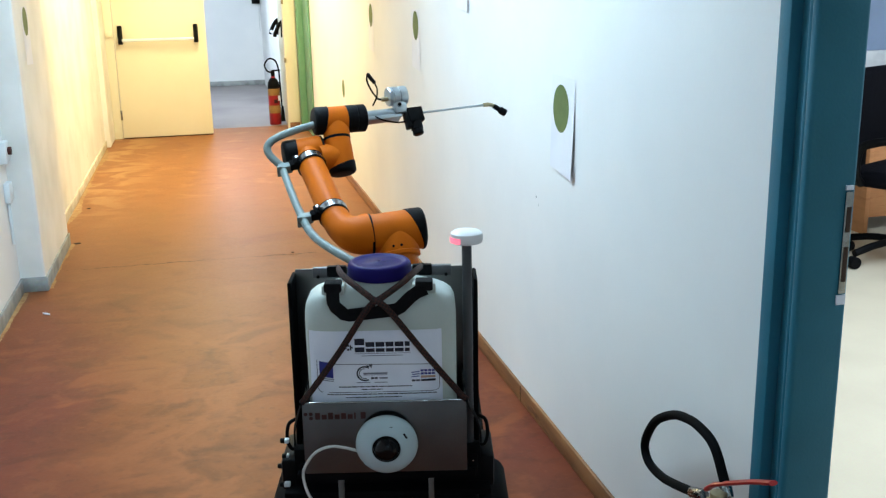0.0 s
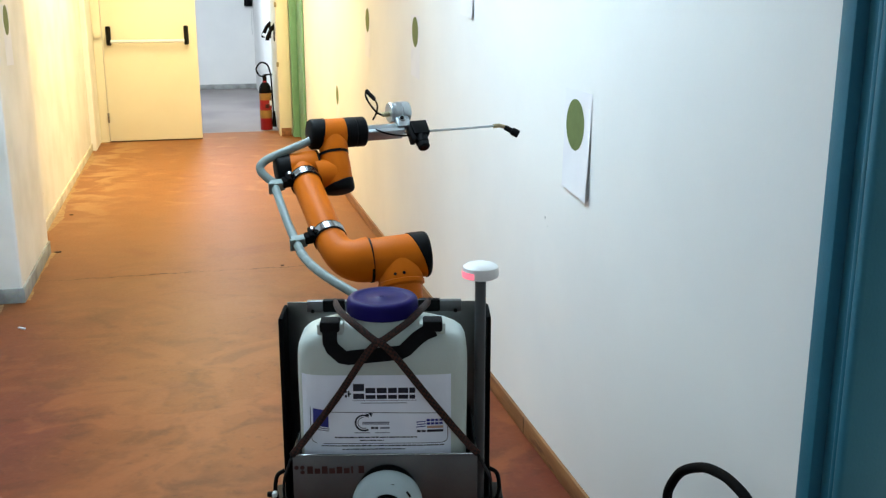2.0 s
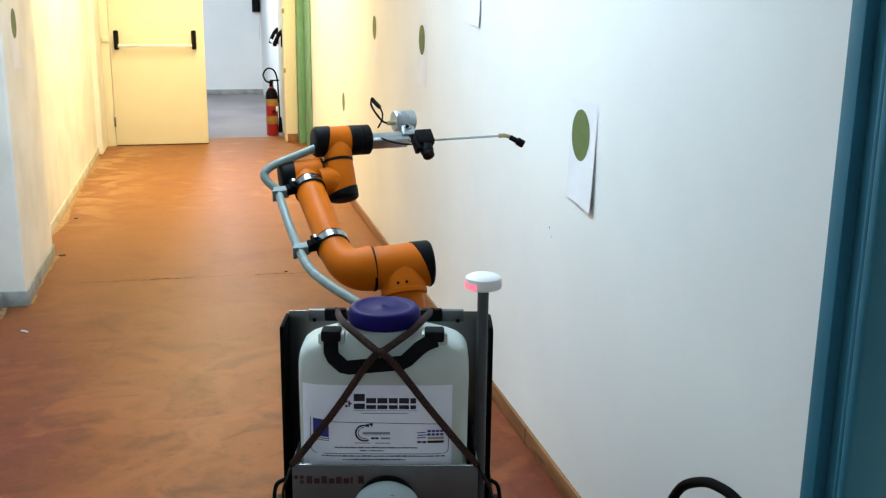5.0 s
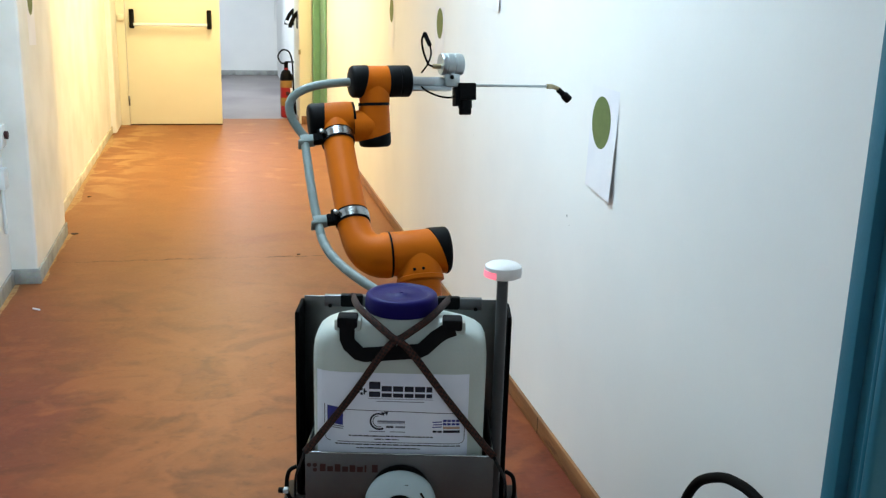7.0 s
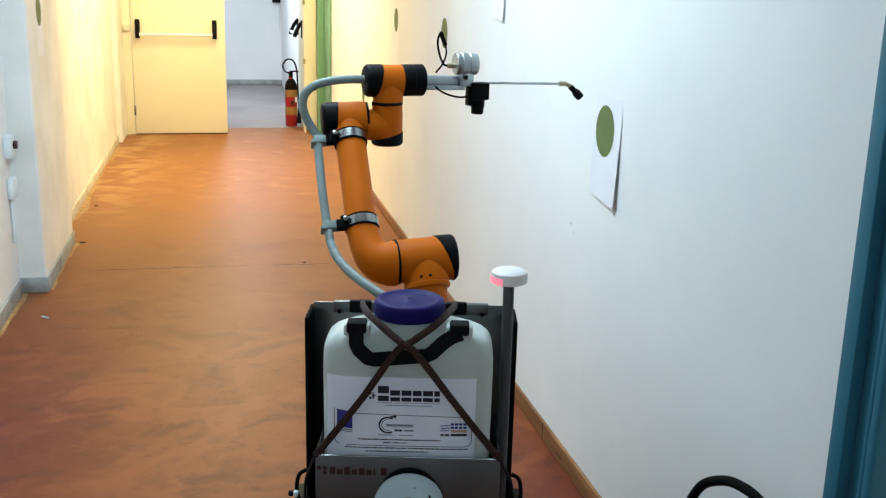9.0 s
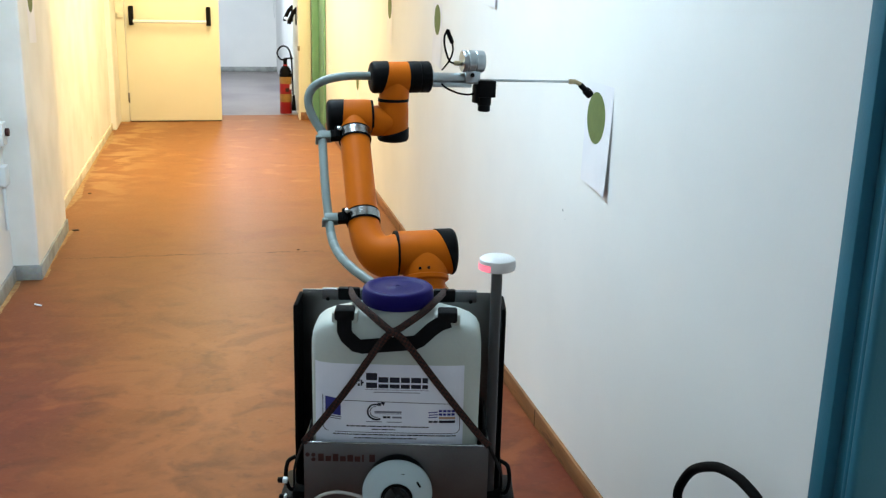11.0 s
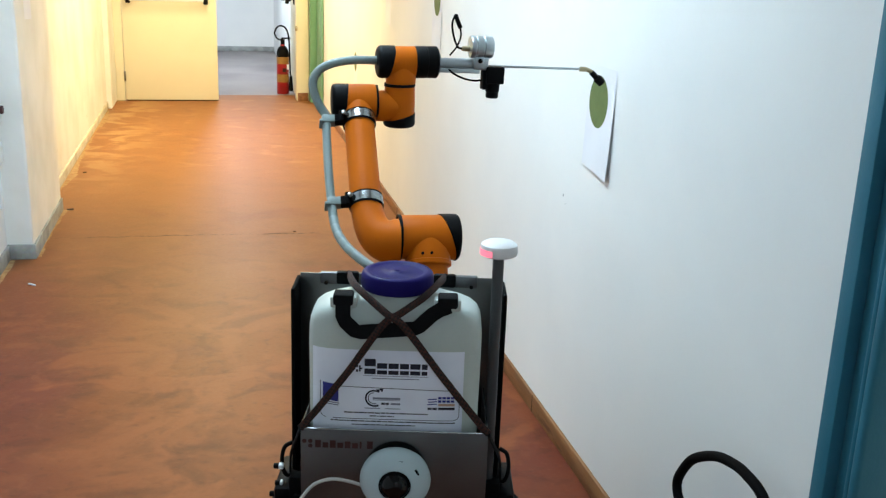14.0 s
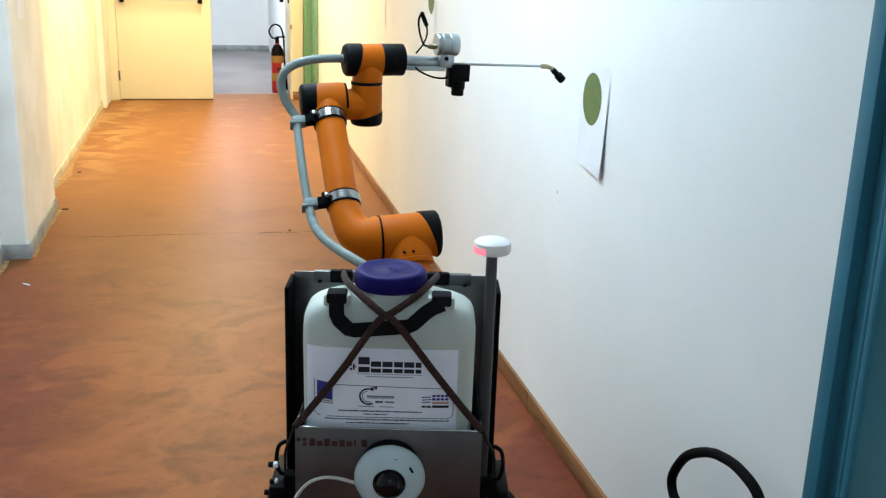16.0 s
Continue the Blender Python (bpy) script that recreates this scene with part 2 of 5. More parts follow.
FABRIC = material("black_fabric", (0.004, 0.004, 0.006), 0.95, 0, 0.1, 30, 0.3, 300, None, 0.05, 0.08)
DESK_WHITE = material("white_laminate", (0.80, 0.80, 0.80), 0.4)
SCREEN_BLUE = material("blue_panel", (0.28, 0.36, 0.52), 0.5, 0, 0.05, 3)


# ---- mesh helpers ----
def part(name, bm, mat, parent=None, label="", smooth=True, m=None):
    """Links a bmesh as one mesh object under a thing or a part."""
    me = bpy.data.meshes.new(name)
    bmesh.ops.recalc_face_normals(bm, faces=bm.faces)
    bm.to_mesh(me)
    bm.free()
    if smooth:
        me.polygons.foreach_set("use_smooth", [True] * len(me.polygons))
        me.set_sharp_from_angle(angle=radians(38))
    me.materials.append(mat)
    ob = new(name, me)
    if m is not None:
        ob.matrix_basis = m
    if parent is not None:
        ob.parent = parent
    return tagged(ob, label)


def thing(name, m, label, category, group="", kind=""):
    ob = new(name)
    ob.empty_display_size = 0.1
    ob.matrix_basis = m
    return tagged(ob, label, category, group, kind)


def structure(name, bm, mat, label, m=None, smooth=False):
    return tagged(part(name, bm, mat, None, "", smooth, m), label, kind="structure")


def box(bm, x0, x1, y0, y1, z0, z1, bevel=0.0, m=None, seg=2):
    r = bmesh.ops.create_cube(bm, size=1, matrix=Matrix.Translation(((x0 + x1) / 2, (y0 + y1) / 2, (z0 + z1) / 2)) @ Matrix.Diagonal((x1 - x0, y1 - y0, z1 - z0, 1)))
    vs = r["verts"]
    if bevel:
        es = list({e for v in vs for e in v.link_edges})
        res = bmesh.ops.bevel(bm, geom=es, offset=bevel, segments=seg, affect="EDGES", profile=0.5)
        vs = list({v for f in res["faces"] for v in f.verts} | {v for v in vs if v.is_valid})
    if m is not None:
        bmesh.ops.transform(bm, matrix=m, verts=vs)
    return bm


def boxed(*a, **k):
    return box(bmesh.new(), *a, **k)


def revolve(bm, prof, m=None, seg=40):
    """Surface of revolution about z from (radius, z) pairs; the ends close where the radius is 0."""
    rings = []
    for r, z in prof:
        if r < 1e-6:
            rings.append([bm.verts.new((0, 0, z))])
        else:
            rings.append([bm.verts.new((r * math.cos(2 * math.pi * i / seg), r * math.sin(2 * math.pi * i / seg), z)) for i in range(seg)])
    for a, b in zip(rings, rings[1:]):
        for i in range(seg):
            j = (i + 1) % seg
            if len(a) == 1 and len(b) > 1:
                bm.faces.new((a[0], b[j], b[i]))
            elif len(b) == 1 and len(a) > 1:
                bm.faces.new((a[i], a[j], b[0]))
            elif len(a) > 1:
                bm.faces.new((a[i], a[j], b[j], b[i]))
    if m is not None:
        bmesh.ops.transform(bm, matrix=m, verts=[v for r in rings for v in r])
    return bm


def rod(bm, r, z0, z1, m=None, seg=32, bev=0.003):
    bev = min(bev, r * 0.45, (z1 - z0) * 0.45)
    return revolve(bm, [(0, z0), (r - bev, z0), (r - bev * 0.3, z0 + bev * 0.3), (r, z0 + bev), (r, z1 - bev), (r - bev * 0.3, z1 - bev * 0.3), (r - bev, z1), (0, z1)], m, seg)


def turned(*a, **k):
    return revolve(bmesh.new(), *a, **k)


def rodded(*a, **k):
    return rod(bmesh.new(), *a, **k)


def smooth_path(pts, n=8):
    """Catmull-Rom through the points."""
    p = [Vector(q) for q in pts]
    p = [p[0] * 2 - p[1]] + p + [p[-1] * 2 - p[-2]]
    out = []
    for i in range(1, len(p) - 2):
        a, b, c, d = p[i - 1:i + 3]
        for k in range(n):
            t = k / n
            out.append(0.5 * (2 * b + (c - a) * t + (2 * a - 5 * b + 4 * c - d) * t * t + (3 * b - a - 3 * c + d) * t ** 3))
    return out + [p[-2]]


def tube(bm, pts, r, seg=12, flat=1.0, up=None):
    """A tube along a path; flat squashes it across, up fixes its broad side."""
    rings = []
    nrm = None
    for i, p in enumerate(pts):
        d = (pts[min(i + 1, len(pts) - 1)] - pts[max(i - 1, 0)]).normalized()
        if nrm is None or up is not None:
            ref = Vector(up) if up is not None else (Vector((0, 0, 1)) if abs(d.z) < 0.9 else Vector((1, 0, 0)))
            nrm = (ref - d * ref.dot(d)).normalized()
        else:
            nrm = (nrm - d * nrm.dot(d)).normalized()
        bi = d.cross(nrm)
        rings.append([bm.verts.new(p + nrm * (r * flat * math.cos(2 * math.pi * k / seg)) + bi * (r * math.sin(2 * math.pi * k / seg))) for k in range(seg)])
    for a, b in zip(rings, rings[1:]):
        for i in range(seg):
            bm.faces.new((a[i], a[(i + 1) % seg], b[(i + 1) % seg], b[i]))
    bm.faces.new(rings[0])
    bm.faces.new(rings[-1])
    return bm


def tubed(pts, r, seg=12, n=8, flat=1.0, up=None):
    return tube(bmesh.new(), smooth_path(pts, n), r, seg, flat, up)


def ribbon(pts, width, thick):
    """A flat strap in an xz plane that bends in its own plane: (x, y, z) points, constant width, mitred."""
    bm = bmesh.new()
    rows = []
    for i, p in enumerate(pts):
        d = Vector(pts[min(i + 1, len(pts) - 1)]) - Vector(pts[max(i - 1, 0)])
        n = Vector((-d.z, 0, d.x)).normalized() * width / 2
        y = Vector((0, thick / 2, 0))
        p = Vector(p)
        rows.append([bm.verts.new(q) for q in (p - n - y, p + n - y, p + n + y, p - n + y)])
    for a, b in zip(rows, rows[1:]):
        for i in range(4):
            bm.faces.new((a[i], a[(i + 1) % 4], b[(i + 1) % 4], b[i]))
    bm.faces.new(rows[0])
    bm.faces.new(rows[-1])
    return bm


def basis(o, z, x):
    """A pose at o with its z axis along z and its x axis as near x as may be."""
    z = Vector(z).normalized()
    x = Vector(x)
    x = (x - z * x.dot(z)).normalized()
    y = z.cross(x)
    m = Matrix((x, y, z)).transposed().to_4x4()
    m.translation = Vector(o)
    return m


def sweep(bm, pts, radii, seg=40):
    """A round bend that changes its thickness along the way, bent in the xz plane; open ends."""
    rings = []
    for i, p in enumerate(pts):
        d = (pts[min(i + 1, len(pts) - 1)] - pts[max(i - 1, 0)]).normalized()
        a = Vector((0, 1, 0))
        b = d.cross(a)
        rings.append([bm.verts.new(p + a * (radii[i] * math.cos(2 * math.pi * k / seg)) + b * (radii[i] * math.sin(2 * math.pi * k / seg))) for k in range(seg)])
    for a, b in zip(rings, rings[1:]):
        for i in range(seg):
            bm.faces.new((a[i], a[(i + 1) % seg], b[(i + 1) % seg], b[i]))
    return bm


def end_cap(r, near, far, slope, m, seg=48):
    """A round joint cover whose open edge is cut obliquely: it runs along z from near to far, and near leans with x."""
    bm = bmesh.new()
    rings = []
    for q, z, k in ((r - 0.0015, near, 1), (r, near + 0.0015, 1), (r, far - 0.011, 0), (r - 0.0012, far - 0.006, 0), (r - 0.005, far - 0.0018, 0), (r - 0.010, far, 0), (r * 0.35, far + 0.0012, 0)):
        rings.append([bm.verts.new((q * math.cos(a), q * math.sin(a), z + k * slope * q * math.cos(a))) for a in [2 * math.pi * i / seg for i in range(seg)]])
    for a, b in zip(rings, rings[1:]):
        for i in range(seg):
            bm.faces.new((a[i], a[(i + 1) % seg], b[(i + 1) % seg], b[i]))
    bm.faces.new(rings[0])
    bm.faces.new(rings[-1])
    bmesh.ops.transform(bm, matrix=m, verts=bm.verts)
    return bm


ALONG_X = pose(0, 0, 0, 0, 90, 0)


# ---- the corridor ----
XR, XL, XN, XP = 1.036, -1.052, -1.084, -0.958   # right wall, left wall beyond, left wall this side, pilaster face
Y0, YD, H = -3.0, 11.55, 2.7                       # rear end, fire door, ceiling

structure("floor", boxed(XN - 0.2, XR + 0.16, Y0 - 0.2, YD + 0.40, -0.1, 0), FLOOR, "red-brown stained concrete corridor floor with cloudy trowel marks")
structure("floor_hall", boxed(-1.6, 1.06, YD + 0.40, 17.1, -0.1, 0), HALL_FLOOR, "grey worn concrete floor of the hall beyond the fire door")
structure("ceiling", boxed(XN - 0.2, XR + 0.16, Y0 - 0.2, 17.1, H, H + 0.1), CEILING, "plain white painted corridor ceiling")

# right wall, pierced by the office doorway and by nothing else
DN, DF = 1.175, 2.10                               # office doorway, near and far side
bm = bmesh.new()
box(bm, XR, XR + 0.101, DF + 0.12, YD + 0.02, 0, H)
box(bm, XR, XR + 0.101, Y0, DN - 0.12, 0, H)
box(bm, XR, XR + 0.101, DN - 0.12, DF + 0.12, 2.14, H)
structure("wall_east", bm, PLASTER, "white plastered corridor wall with faint scuffs")
structure("wall_west", boxed(XL - 0.2, XL, 6.96, YD + 0.02, 0, H), PLASTER_OLD, "worn white plastered corridor wall")
structure("wall_west_near", boxed(XN - 0.2, XN, Y0, 5.95, 0, H), PLASTER, "white plastered corridor wall beside the pilaster")
structure("pilaster", boxed(XN - 0.2, XP, 5.95, 6.96, 0, H, bevel=0.012), PLASTER_OLD, "white plastered pilaster with rounded worn edges")
structure("pilaster_far", boxed(XL - 0.05, XL + 0.05, 10.95, YD - 0.046, 0, H, bevel=0.01), PLASTER_OLD, "shallow white plastered pilaster beside the fire door")
structure("wall_south", boxed(XN - 0.2, XR + 0.14, Y0 - 0.15, Y0, 0, H), PLASTER, "plain white end wall of the corridor")

# skirtings
bm = boxed(XR - 0.012, XR, DF + 0.135, YD - 0.2, 0, 0.066, bevel=0.003)
sk = structure("baseboard", bm, PINE, "varnished pine baseboard along the white wall", smooth=True)
bm = bmesh.new()
for z, y in ((0.066, 3.85), (0.066, 6.6), (0.066, 9.3)):
    box(bm, XR - 0.0135, XR - 0.0115, y, y + 0.003, 0.002, z)
part("joint", bm, DARK, sk, "dark butt joints", False)
bm = bmesh.new()
box(bm, XP, XP + 0.012, 5.96, 6.95, 0, 0.078, bevel=0.004)
box(bm, XN, XP + 0.012, 5.935, 5.95, 0, 0.078, bevel=0.004)
structure("baseboard_pilaster", bm, CEMENT, "chipped grey cement skirting round the pilaster", smooth=True)
structure("baseboard_near", boxed(XN, XN + 0.014, Y0, 5.932, 0, 0.075, bevel=0.004), CEMENT, "chipped grey cement skirting along the near wall", smooth=True)
structure("baseboard_far", boxed(XL, XL + 0.012, 6.98, YD - 0.02, 0, 0.07, bevel=0.004), SKIRT, "pale cement skirting", smooth=True)

# crack across the screed and two ragged edges
rng = random.Random(4)
bm = bmesh.new()
y, prev = 6.3, None
for i in range(95):
    x = -0.93 + i * 0.0155
    y = 6.315 - 0.045 * max(0, x + 0.1) + 0.006 * math.sin(i * 0.5) + rng.uniform(-0.004, 0.004)
    w = rng.uniform(0.0015, 0.006) * (0.3 if 52 < i < 74 or i < 12 else 1)
    cur = [bm.verts.new((x, y - w, 0.0015)), bm.verts.new((x, y + w, 0.0015))]
    if prev:
        bm.faces.new((prev[0], cur[0], cur[1], prev[1]))
    prev = cur
structure("floor_crack", bm, DARK, "thin dark shrinkage crack across the floor")


# dusty ragged margin of the screed along the left-hand walls
DUST = material("plaster_dust", (0.40, 0.26, 0.12), 0.85, 0, 0.15, 25, 0.2, 120, (0.30, 0.16, 0.07), 0.2)
bm = bmesh.new()
for x0, ya, yb, wide in ((XL + 0.012, 6.98, 11.45, 0.075), (XP + 0.012, 5.97, 6.95, 0.05), (XN + 0.014, 3.4, 5.92, 0.030)):
    n, prev = int((yb - ya) / 0.02), None
    for i in range(n + 1):
        y = ya + (yb - ya) * i / n
        w = wide * max(0.04, 0.5 + 0.7 * noise.noise((y * 1.7, x0 * 9, 0)) + 0.28 * noise.noise((y * 7, x0, 3)) + 0.14 * noise.noise((y * 31, 5, 0)))
        cur = [bm.verts.new((x0 - 0.002, y, 0.0012)), bm.verts.new((x0 + w, y + rng.uniform(-0.006, 0.006), 0.0012))]
        if prev:
            bm.faces.new((prev[0], prev[1], cur[1], cur[0]))
        prev = cur
structure("floor_margin", bm, DUST, "dusty ragged plaster margin along the foot of the wall")
rw = random.Random(8)
bm = bmesh.new()
for y, z, s in ((3.71, 0.83, 0.006), (3.685, 0.805, 0.003), (4.95, 0.9, 0.002)):
    c = [bm.verts.new((XR - 0.0006, y + s * rw.uniform(0.5, 1.3) * math.cos(a), z + s * rw.uniform(0.5, 1.3) * math.sin(a))) for a in [k * math.pi / 4 for k in range(8)]]
    bm.faces.new(c)
structure("wall_marks", bm, CEMENT, "small dark scuff marks on the white wall")
bm = bmesh.new()
for y, z, s in ((9.3, 0.19, 0.022), (9.36, 0.15, 0.012), (7.6, 0.24, 0.008)):
    c = [bm.verts.new((XL + 0.0006, y + s * rw.uniform(0.4, 1.4) * math.cos(a), z + s * rw.uniform(0.5, 1.2) * math.sin(a))) for a in [k * math.pi / 4 for k in range(8)]]
    bm.faces.new(c)
structure("wall_chips", bm, SKIRT, "small chips in the worn wall above the skirting")

# ---- fire door at the far end ----
bm = bmesh.new()
box(bm, XL - 0.2, -0.955, YD + 0.02, YD + 0.18, 0, H)
box(bm, 0.945, XR + 0.14, YD + 0.02, YD + 0.18, 0, H)
box(bm, -0.955, 0.945, YD + 0.02, YD + 0.18, 2.16, H)
structure("wall_north", bm, PLASTER_OLD, "white plastered wall round the double fire door")
dframe = thing("door_frame", pose(0, YD, 0), "cream-painted steel frame of the double fire door", "door frame", kind="structure")
part("jamb", boxed(-1.046, -0.918, -0.045, 0.02, 0, 2.16, bevel=0.006), CREAM, dframe)
part("jamb", boxed(0.815, 0.945, -0.02, 0.16, 0, 2.16, bevel=0.006), CREAM, dframe)
part("head", boxed(-0.918, 0.815, -0.03, 0.16, 2.08, 2.16, bevel=0.005), CREAM, dframe)
part("strike_plate", boxed(0.813, 0.82, 0.03, 0.055, 1.05, 1.19, bevel=0.001), BRASS, dframe, "small brass strike plate")
part("strike_plate", boxed(0.805, 0.828, -0.027, -0.014, 0.73, 0.78, bevel=0.001), BRASS, dframe, "small brass strike plate")
part("strike_plate", boxed(0.805, 0.828, -0.027, -0.014, 1.34, 1.39, bevel=0.001), BRASS, dframe, "small brass strike plate")
part("skirting_block", boxed(0.83, 0.935, -0.035, -0.02, 0, 0.085, bevel=0.003), PINE, dframe, "pine skirting block")
part("junction_box", boxed(-0.985, -0.925, -0.075, -0.045, 1.05, 1.11, bevel=0.006), CREAM, dframe, "cream plastic junction box")

def push_bar(door, x0, x1, m):
    """Panic bar: two arms that slope out from their backplates to a white tube; x runs along the leaf, -y off it."""
    part("push_bar", rodded(0.017, x0 + 0.02, x1 - 0.02, m @ pose(0, -0.085, 1.018) @ ALONG_X), WHITE, door, "white tubular push bar")
    for x in (x0, x1):
        bm = boxed(x - 0.024, x + 0.024, -0.022, 0, 0.975, 1.165, bevel=0.010)
        tube(bm, [Vector((x, -0.012, 1.140)), Vector((x, -0.045, 1.10)), Vector((x, -0.085, 1.018)), Vector((x, -0.088, 0.985))], 0.021, 12, 0.8, (1, 0, 0))
        bmesh.ops.transform(bm, matrix=m, verts=bm.verts)
        part("bar_bracket", bm, BLACK, door, "black arm of the push bar")


fdoor = thing("door_1", pose(-0.913, YD - 0.01, 0), "closed cream fire door leaf with a white push bar", "door", kind="structure")
part("leaf", boxed(0, 0.922, -0.045, 0.0, 0.012, 2.075, bevel=0.004), CREAM, fdoor)
part("threshold_seal", boxed(0.005, 0.917, -0.04, -0.005, 0.002, 0.012), DARK, fdoor, "dark rubber bottom seal")
push_bar(fdoor, 0.062, 0.818, pose(0, -0.045, 0))
part("hinge", rodded(0.009, 0.2, 0.3, pose(0.0, -0.05, 0)), ZINC, fdoor)
part("hinge", rodded(0.009, 1.75, 1.85, pose(0.0, -0.05, 0)), ZINC, fdoor)

leaf2 = thing("door_2", pose(0.835, YD + 0.19, 0), "open cream fire door leaf with a white push bar", "door", kind="structure")
part("leaf", boxed(0.0, 0.045, 0.0, 0.84, 0.012, 2.075, bevel=0.004), CREAM, leaf2)
push_bar(leaf2, -0.78, -0.14, pose(0, 0, 0, 0, 0, -90))

post = thing("door_post", pose(0, 0, 0), "light green enamelled door post in the corner", "door post", kind="structure")
part("post", boxed(0.948, XR - 0.002, YD - 0.15, YD - 0.025, 0, 2.25, bevel=0.006), GREEN, post)
part("stop", boxed(1.014, XR - 0.003, YD - 0.66, YD - 0.152, 0, 2.25, bevel=0.006), GREEN, post)

# hall beyond
structure("wall_hall_end", boxed(-1.6, 1.06, 16.82, 17.0, 0, H), PLASTER, "white end wall of the hall")
structure("wall_hall_east", boxed(0.90, 1.06, YD + 0.18, 16.82, 0, H), PLASTER, "white side wall of the hall")
structure("wall_hall_west", boxed(-1.7, -1.6, YD + 0.02, 17.0, 0, H), PLASTER, "white far side wall of the hall")
structure("baseboard_hall", boxed(-1.6, 0.90, 16.806, 16.82, 0, 0.075, bevel=0.004), CEMENT, "grey cement skirting of the hall", smooth=True)
phone = thing("wall_phone", pose(0.83, 16.82, 1.245), "black wall telephone with a dangling cord", "telephone")
part("base", boxed(-0.06, 0.06, -0.06, 0, 0, 0.24, bevel=0.012), BLACK, phone)
part("receiver", boxed(-0.035, 0.035, -0.10, -0.06, 0.01, 0.22, bevel=0.012), BLACK, phone)
part("cord", tubed([(0.035, -0.02, 0.0), (0.045, -0.015, -0.1), (0.04, -0.01, -0.3), (0.045, -0.008, -0.42)], 0.004), CABLE, phone, "thin grey cord")


# ---- office doorway ----
oframe = thing("door_3", pose(0, 0, 0), "teal-enamelled steel door frame of the office", "door frame", kind="structure")
for side, y0, y1 in ((1, DF, DF + 0.122), (-1, DN - 0.122, DN)):
    ye, yo = (y0, y1) if side > 0 else (y1, y0)
    a, b = sorted((yo, yo - side * 0.041))
    part("casing", boxed(XR - 0.008, XR + 0.03, a, b, 0, 2.13, bevel=0.004), TEAL, oframe)
    a, b = sorted((yo - side * 0.042, yo - side * 0.080))
    part("rebate", boxed(XR + 0.016, XR + 0.035, a, b, 0, 2.11, bevel=0.003), TEAL, oframe)
    a, b = sorted((yo - side * 0.081, yo - side * 0.0975))
    part("bead", boxed(XR + 0.002, XR + 0.035, a, b, 0, 2.11, bevel=0.007, seg=3), TEAL, oframe)
    a, b = sorted((ye, ye + side * 0.024))
    bm = boxed(XR - 0.003, XR + 0.108, a, b, 0, 2.11, bevel=0.009, seg=3)
    part("reveal", bm, TEAL, oframe)
part("head", boxed(XR - 0.004, XR + 0.108, DN - 0.12, DF + 0.12, 2.112, 2.16, bevel=0.006), TEAL, oframe)
strike = part("strike", boxed(XR + 0.084, XR + 0.1, DF - 0.004, DF, 0.955, 1.16, bevel=0.001), ZINC, oframe, "zinc strike plate with two slots")
part("slot", boxed(XR + 0.088, XR + 0.097, DF - 0.0055, DF - 0.004, 0.98, 1.05), DARK, strike, "", False)
part("slot", boxed(XR + 0.088, XR + 0.097, DF - 0.0055, DF - 0.004, 1.08, 1.13), DARK, strike, "", False)
part("tape", boxed(XR + 0.082, XR + 0.102, DF - 0.003, DF, 0.932, 0.952), PAPER, oframe, "scrap of white tape", False)
part("tape", boxed(XR + 0.084, XR + 0.1, DF - 0.003, DF, 1.163, 1.172), PAPER, oframe, "scrap of white tape", False)

structure("floor_office", boxed(XR + 0.16, 7.2, -1.5, 9.0, -0.1, 0), OFFICE_FLOOR, "beige vinyl floor of the office")
structure("wall_office_north", boxed(XR + 0.14, 7.2, 9.0, 9.15, 0, H), PLASTER, "white office wall")
structure("wall_office_east", boxed(7.2, 7.35, -1.5, 9.15, 0, H), PLASTER, "white office wall")
structure("wall_office_south", boxed(XR + 0.14, 7.2, -1.65, -1.5, 0, H), PLASTER, "white office wall")
structure("ceiling_office", boxed(XR + 0.16, 7.2, -1.5, 9.0, H, H + 0.1), CEILING, "plain white office ceiling")


def office_chair(m):
    t = thing("office_chair", m, "black upholstered swivel office chair with armrests, beside the desk", "chair")
    part("seat", boxed(-0.25, 0.25, -0.25, 0.25, 0.44, 0.53, bevel=0.035, seg=3), FABRIC, t)
    part("backrest", boxed(-0.24, 0.24, 0.22, 0.29, 0.60, 1.06, bevel=0.035, seg=3), FABRIC, t)
    part("back_stem", boxed(-0.035, 0.035, 0.26, 0.29, 0.42, 0.72, bevel=0.008), BLACK, t)
    part("gas_column", rodded(0.028, 0.12, 0.44), BLACK, t)
    for s in (-1, 1):
        part("armrest", tubed([(s * 0.25, 0.12, 0.46), (s * 0.31, 0.12, 0.52), (s * 0.32, 0.10, 0.66), (s * 0.31, -0.02, 0.71), (s * 0.31, -0.16, 0.70)], 0.022), BLACK, t)
    for i in range(5):
        a = 2 * math.pi * i / 5 + 0.3
        d = Vector((math.cos(a), math.sin(a), 0))
        part("base_leg", tubed([d * 0.03 + Vector((0, 0, 0.13)), d * 0.18 + Vector((0, 0, 0.115)), d * 0.31 + Vector((0, 0, 0.085))], 0.02), BLACK, t)
        part("castor", rodded(0.033, -0.024, 0.024, Matrix.Translation(d * 0.31 + Vector((0, 0, 0.034))) @ pose(0, 0, 0, 90, 0, math.degrees(a))), BLACK, t)
    return t


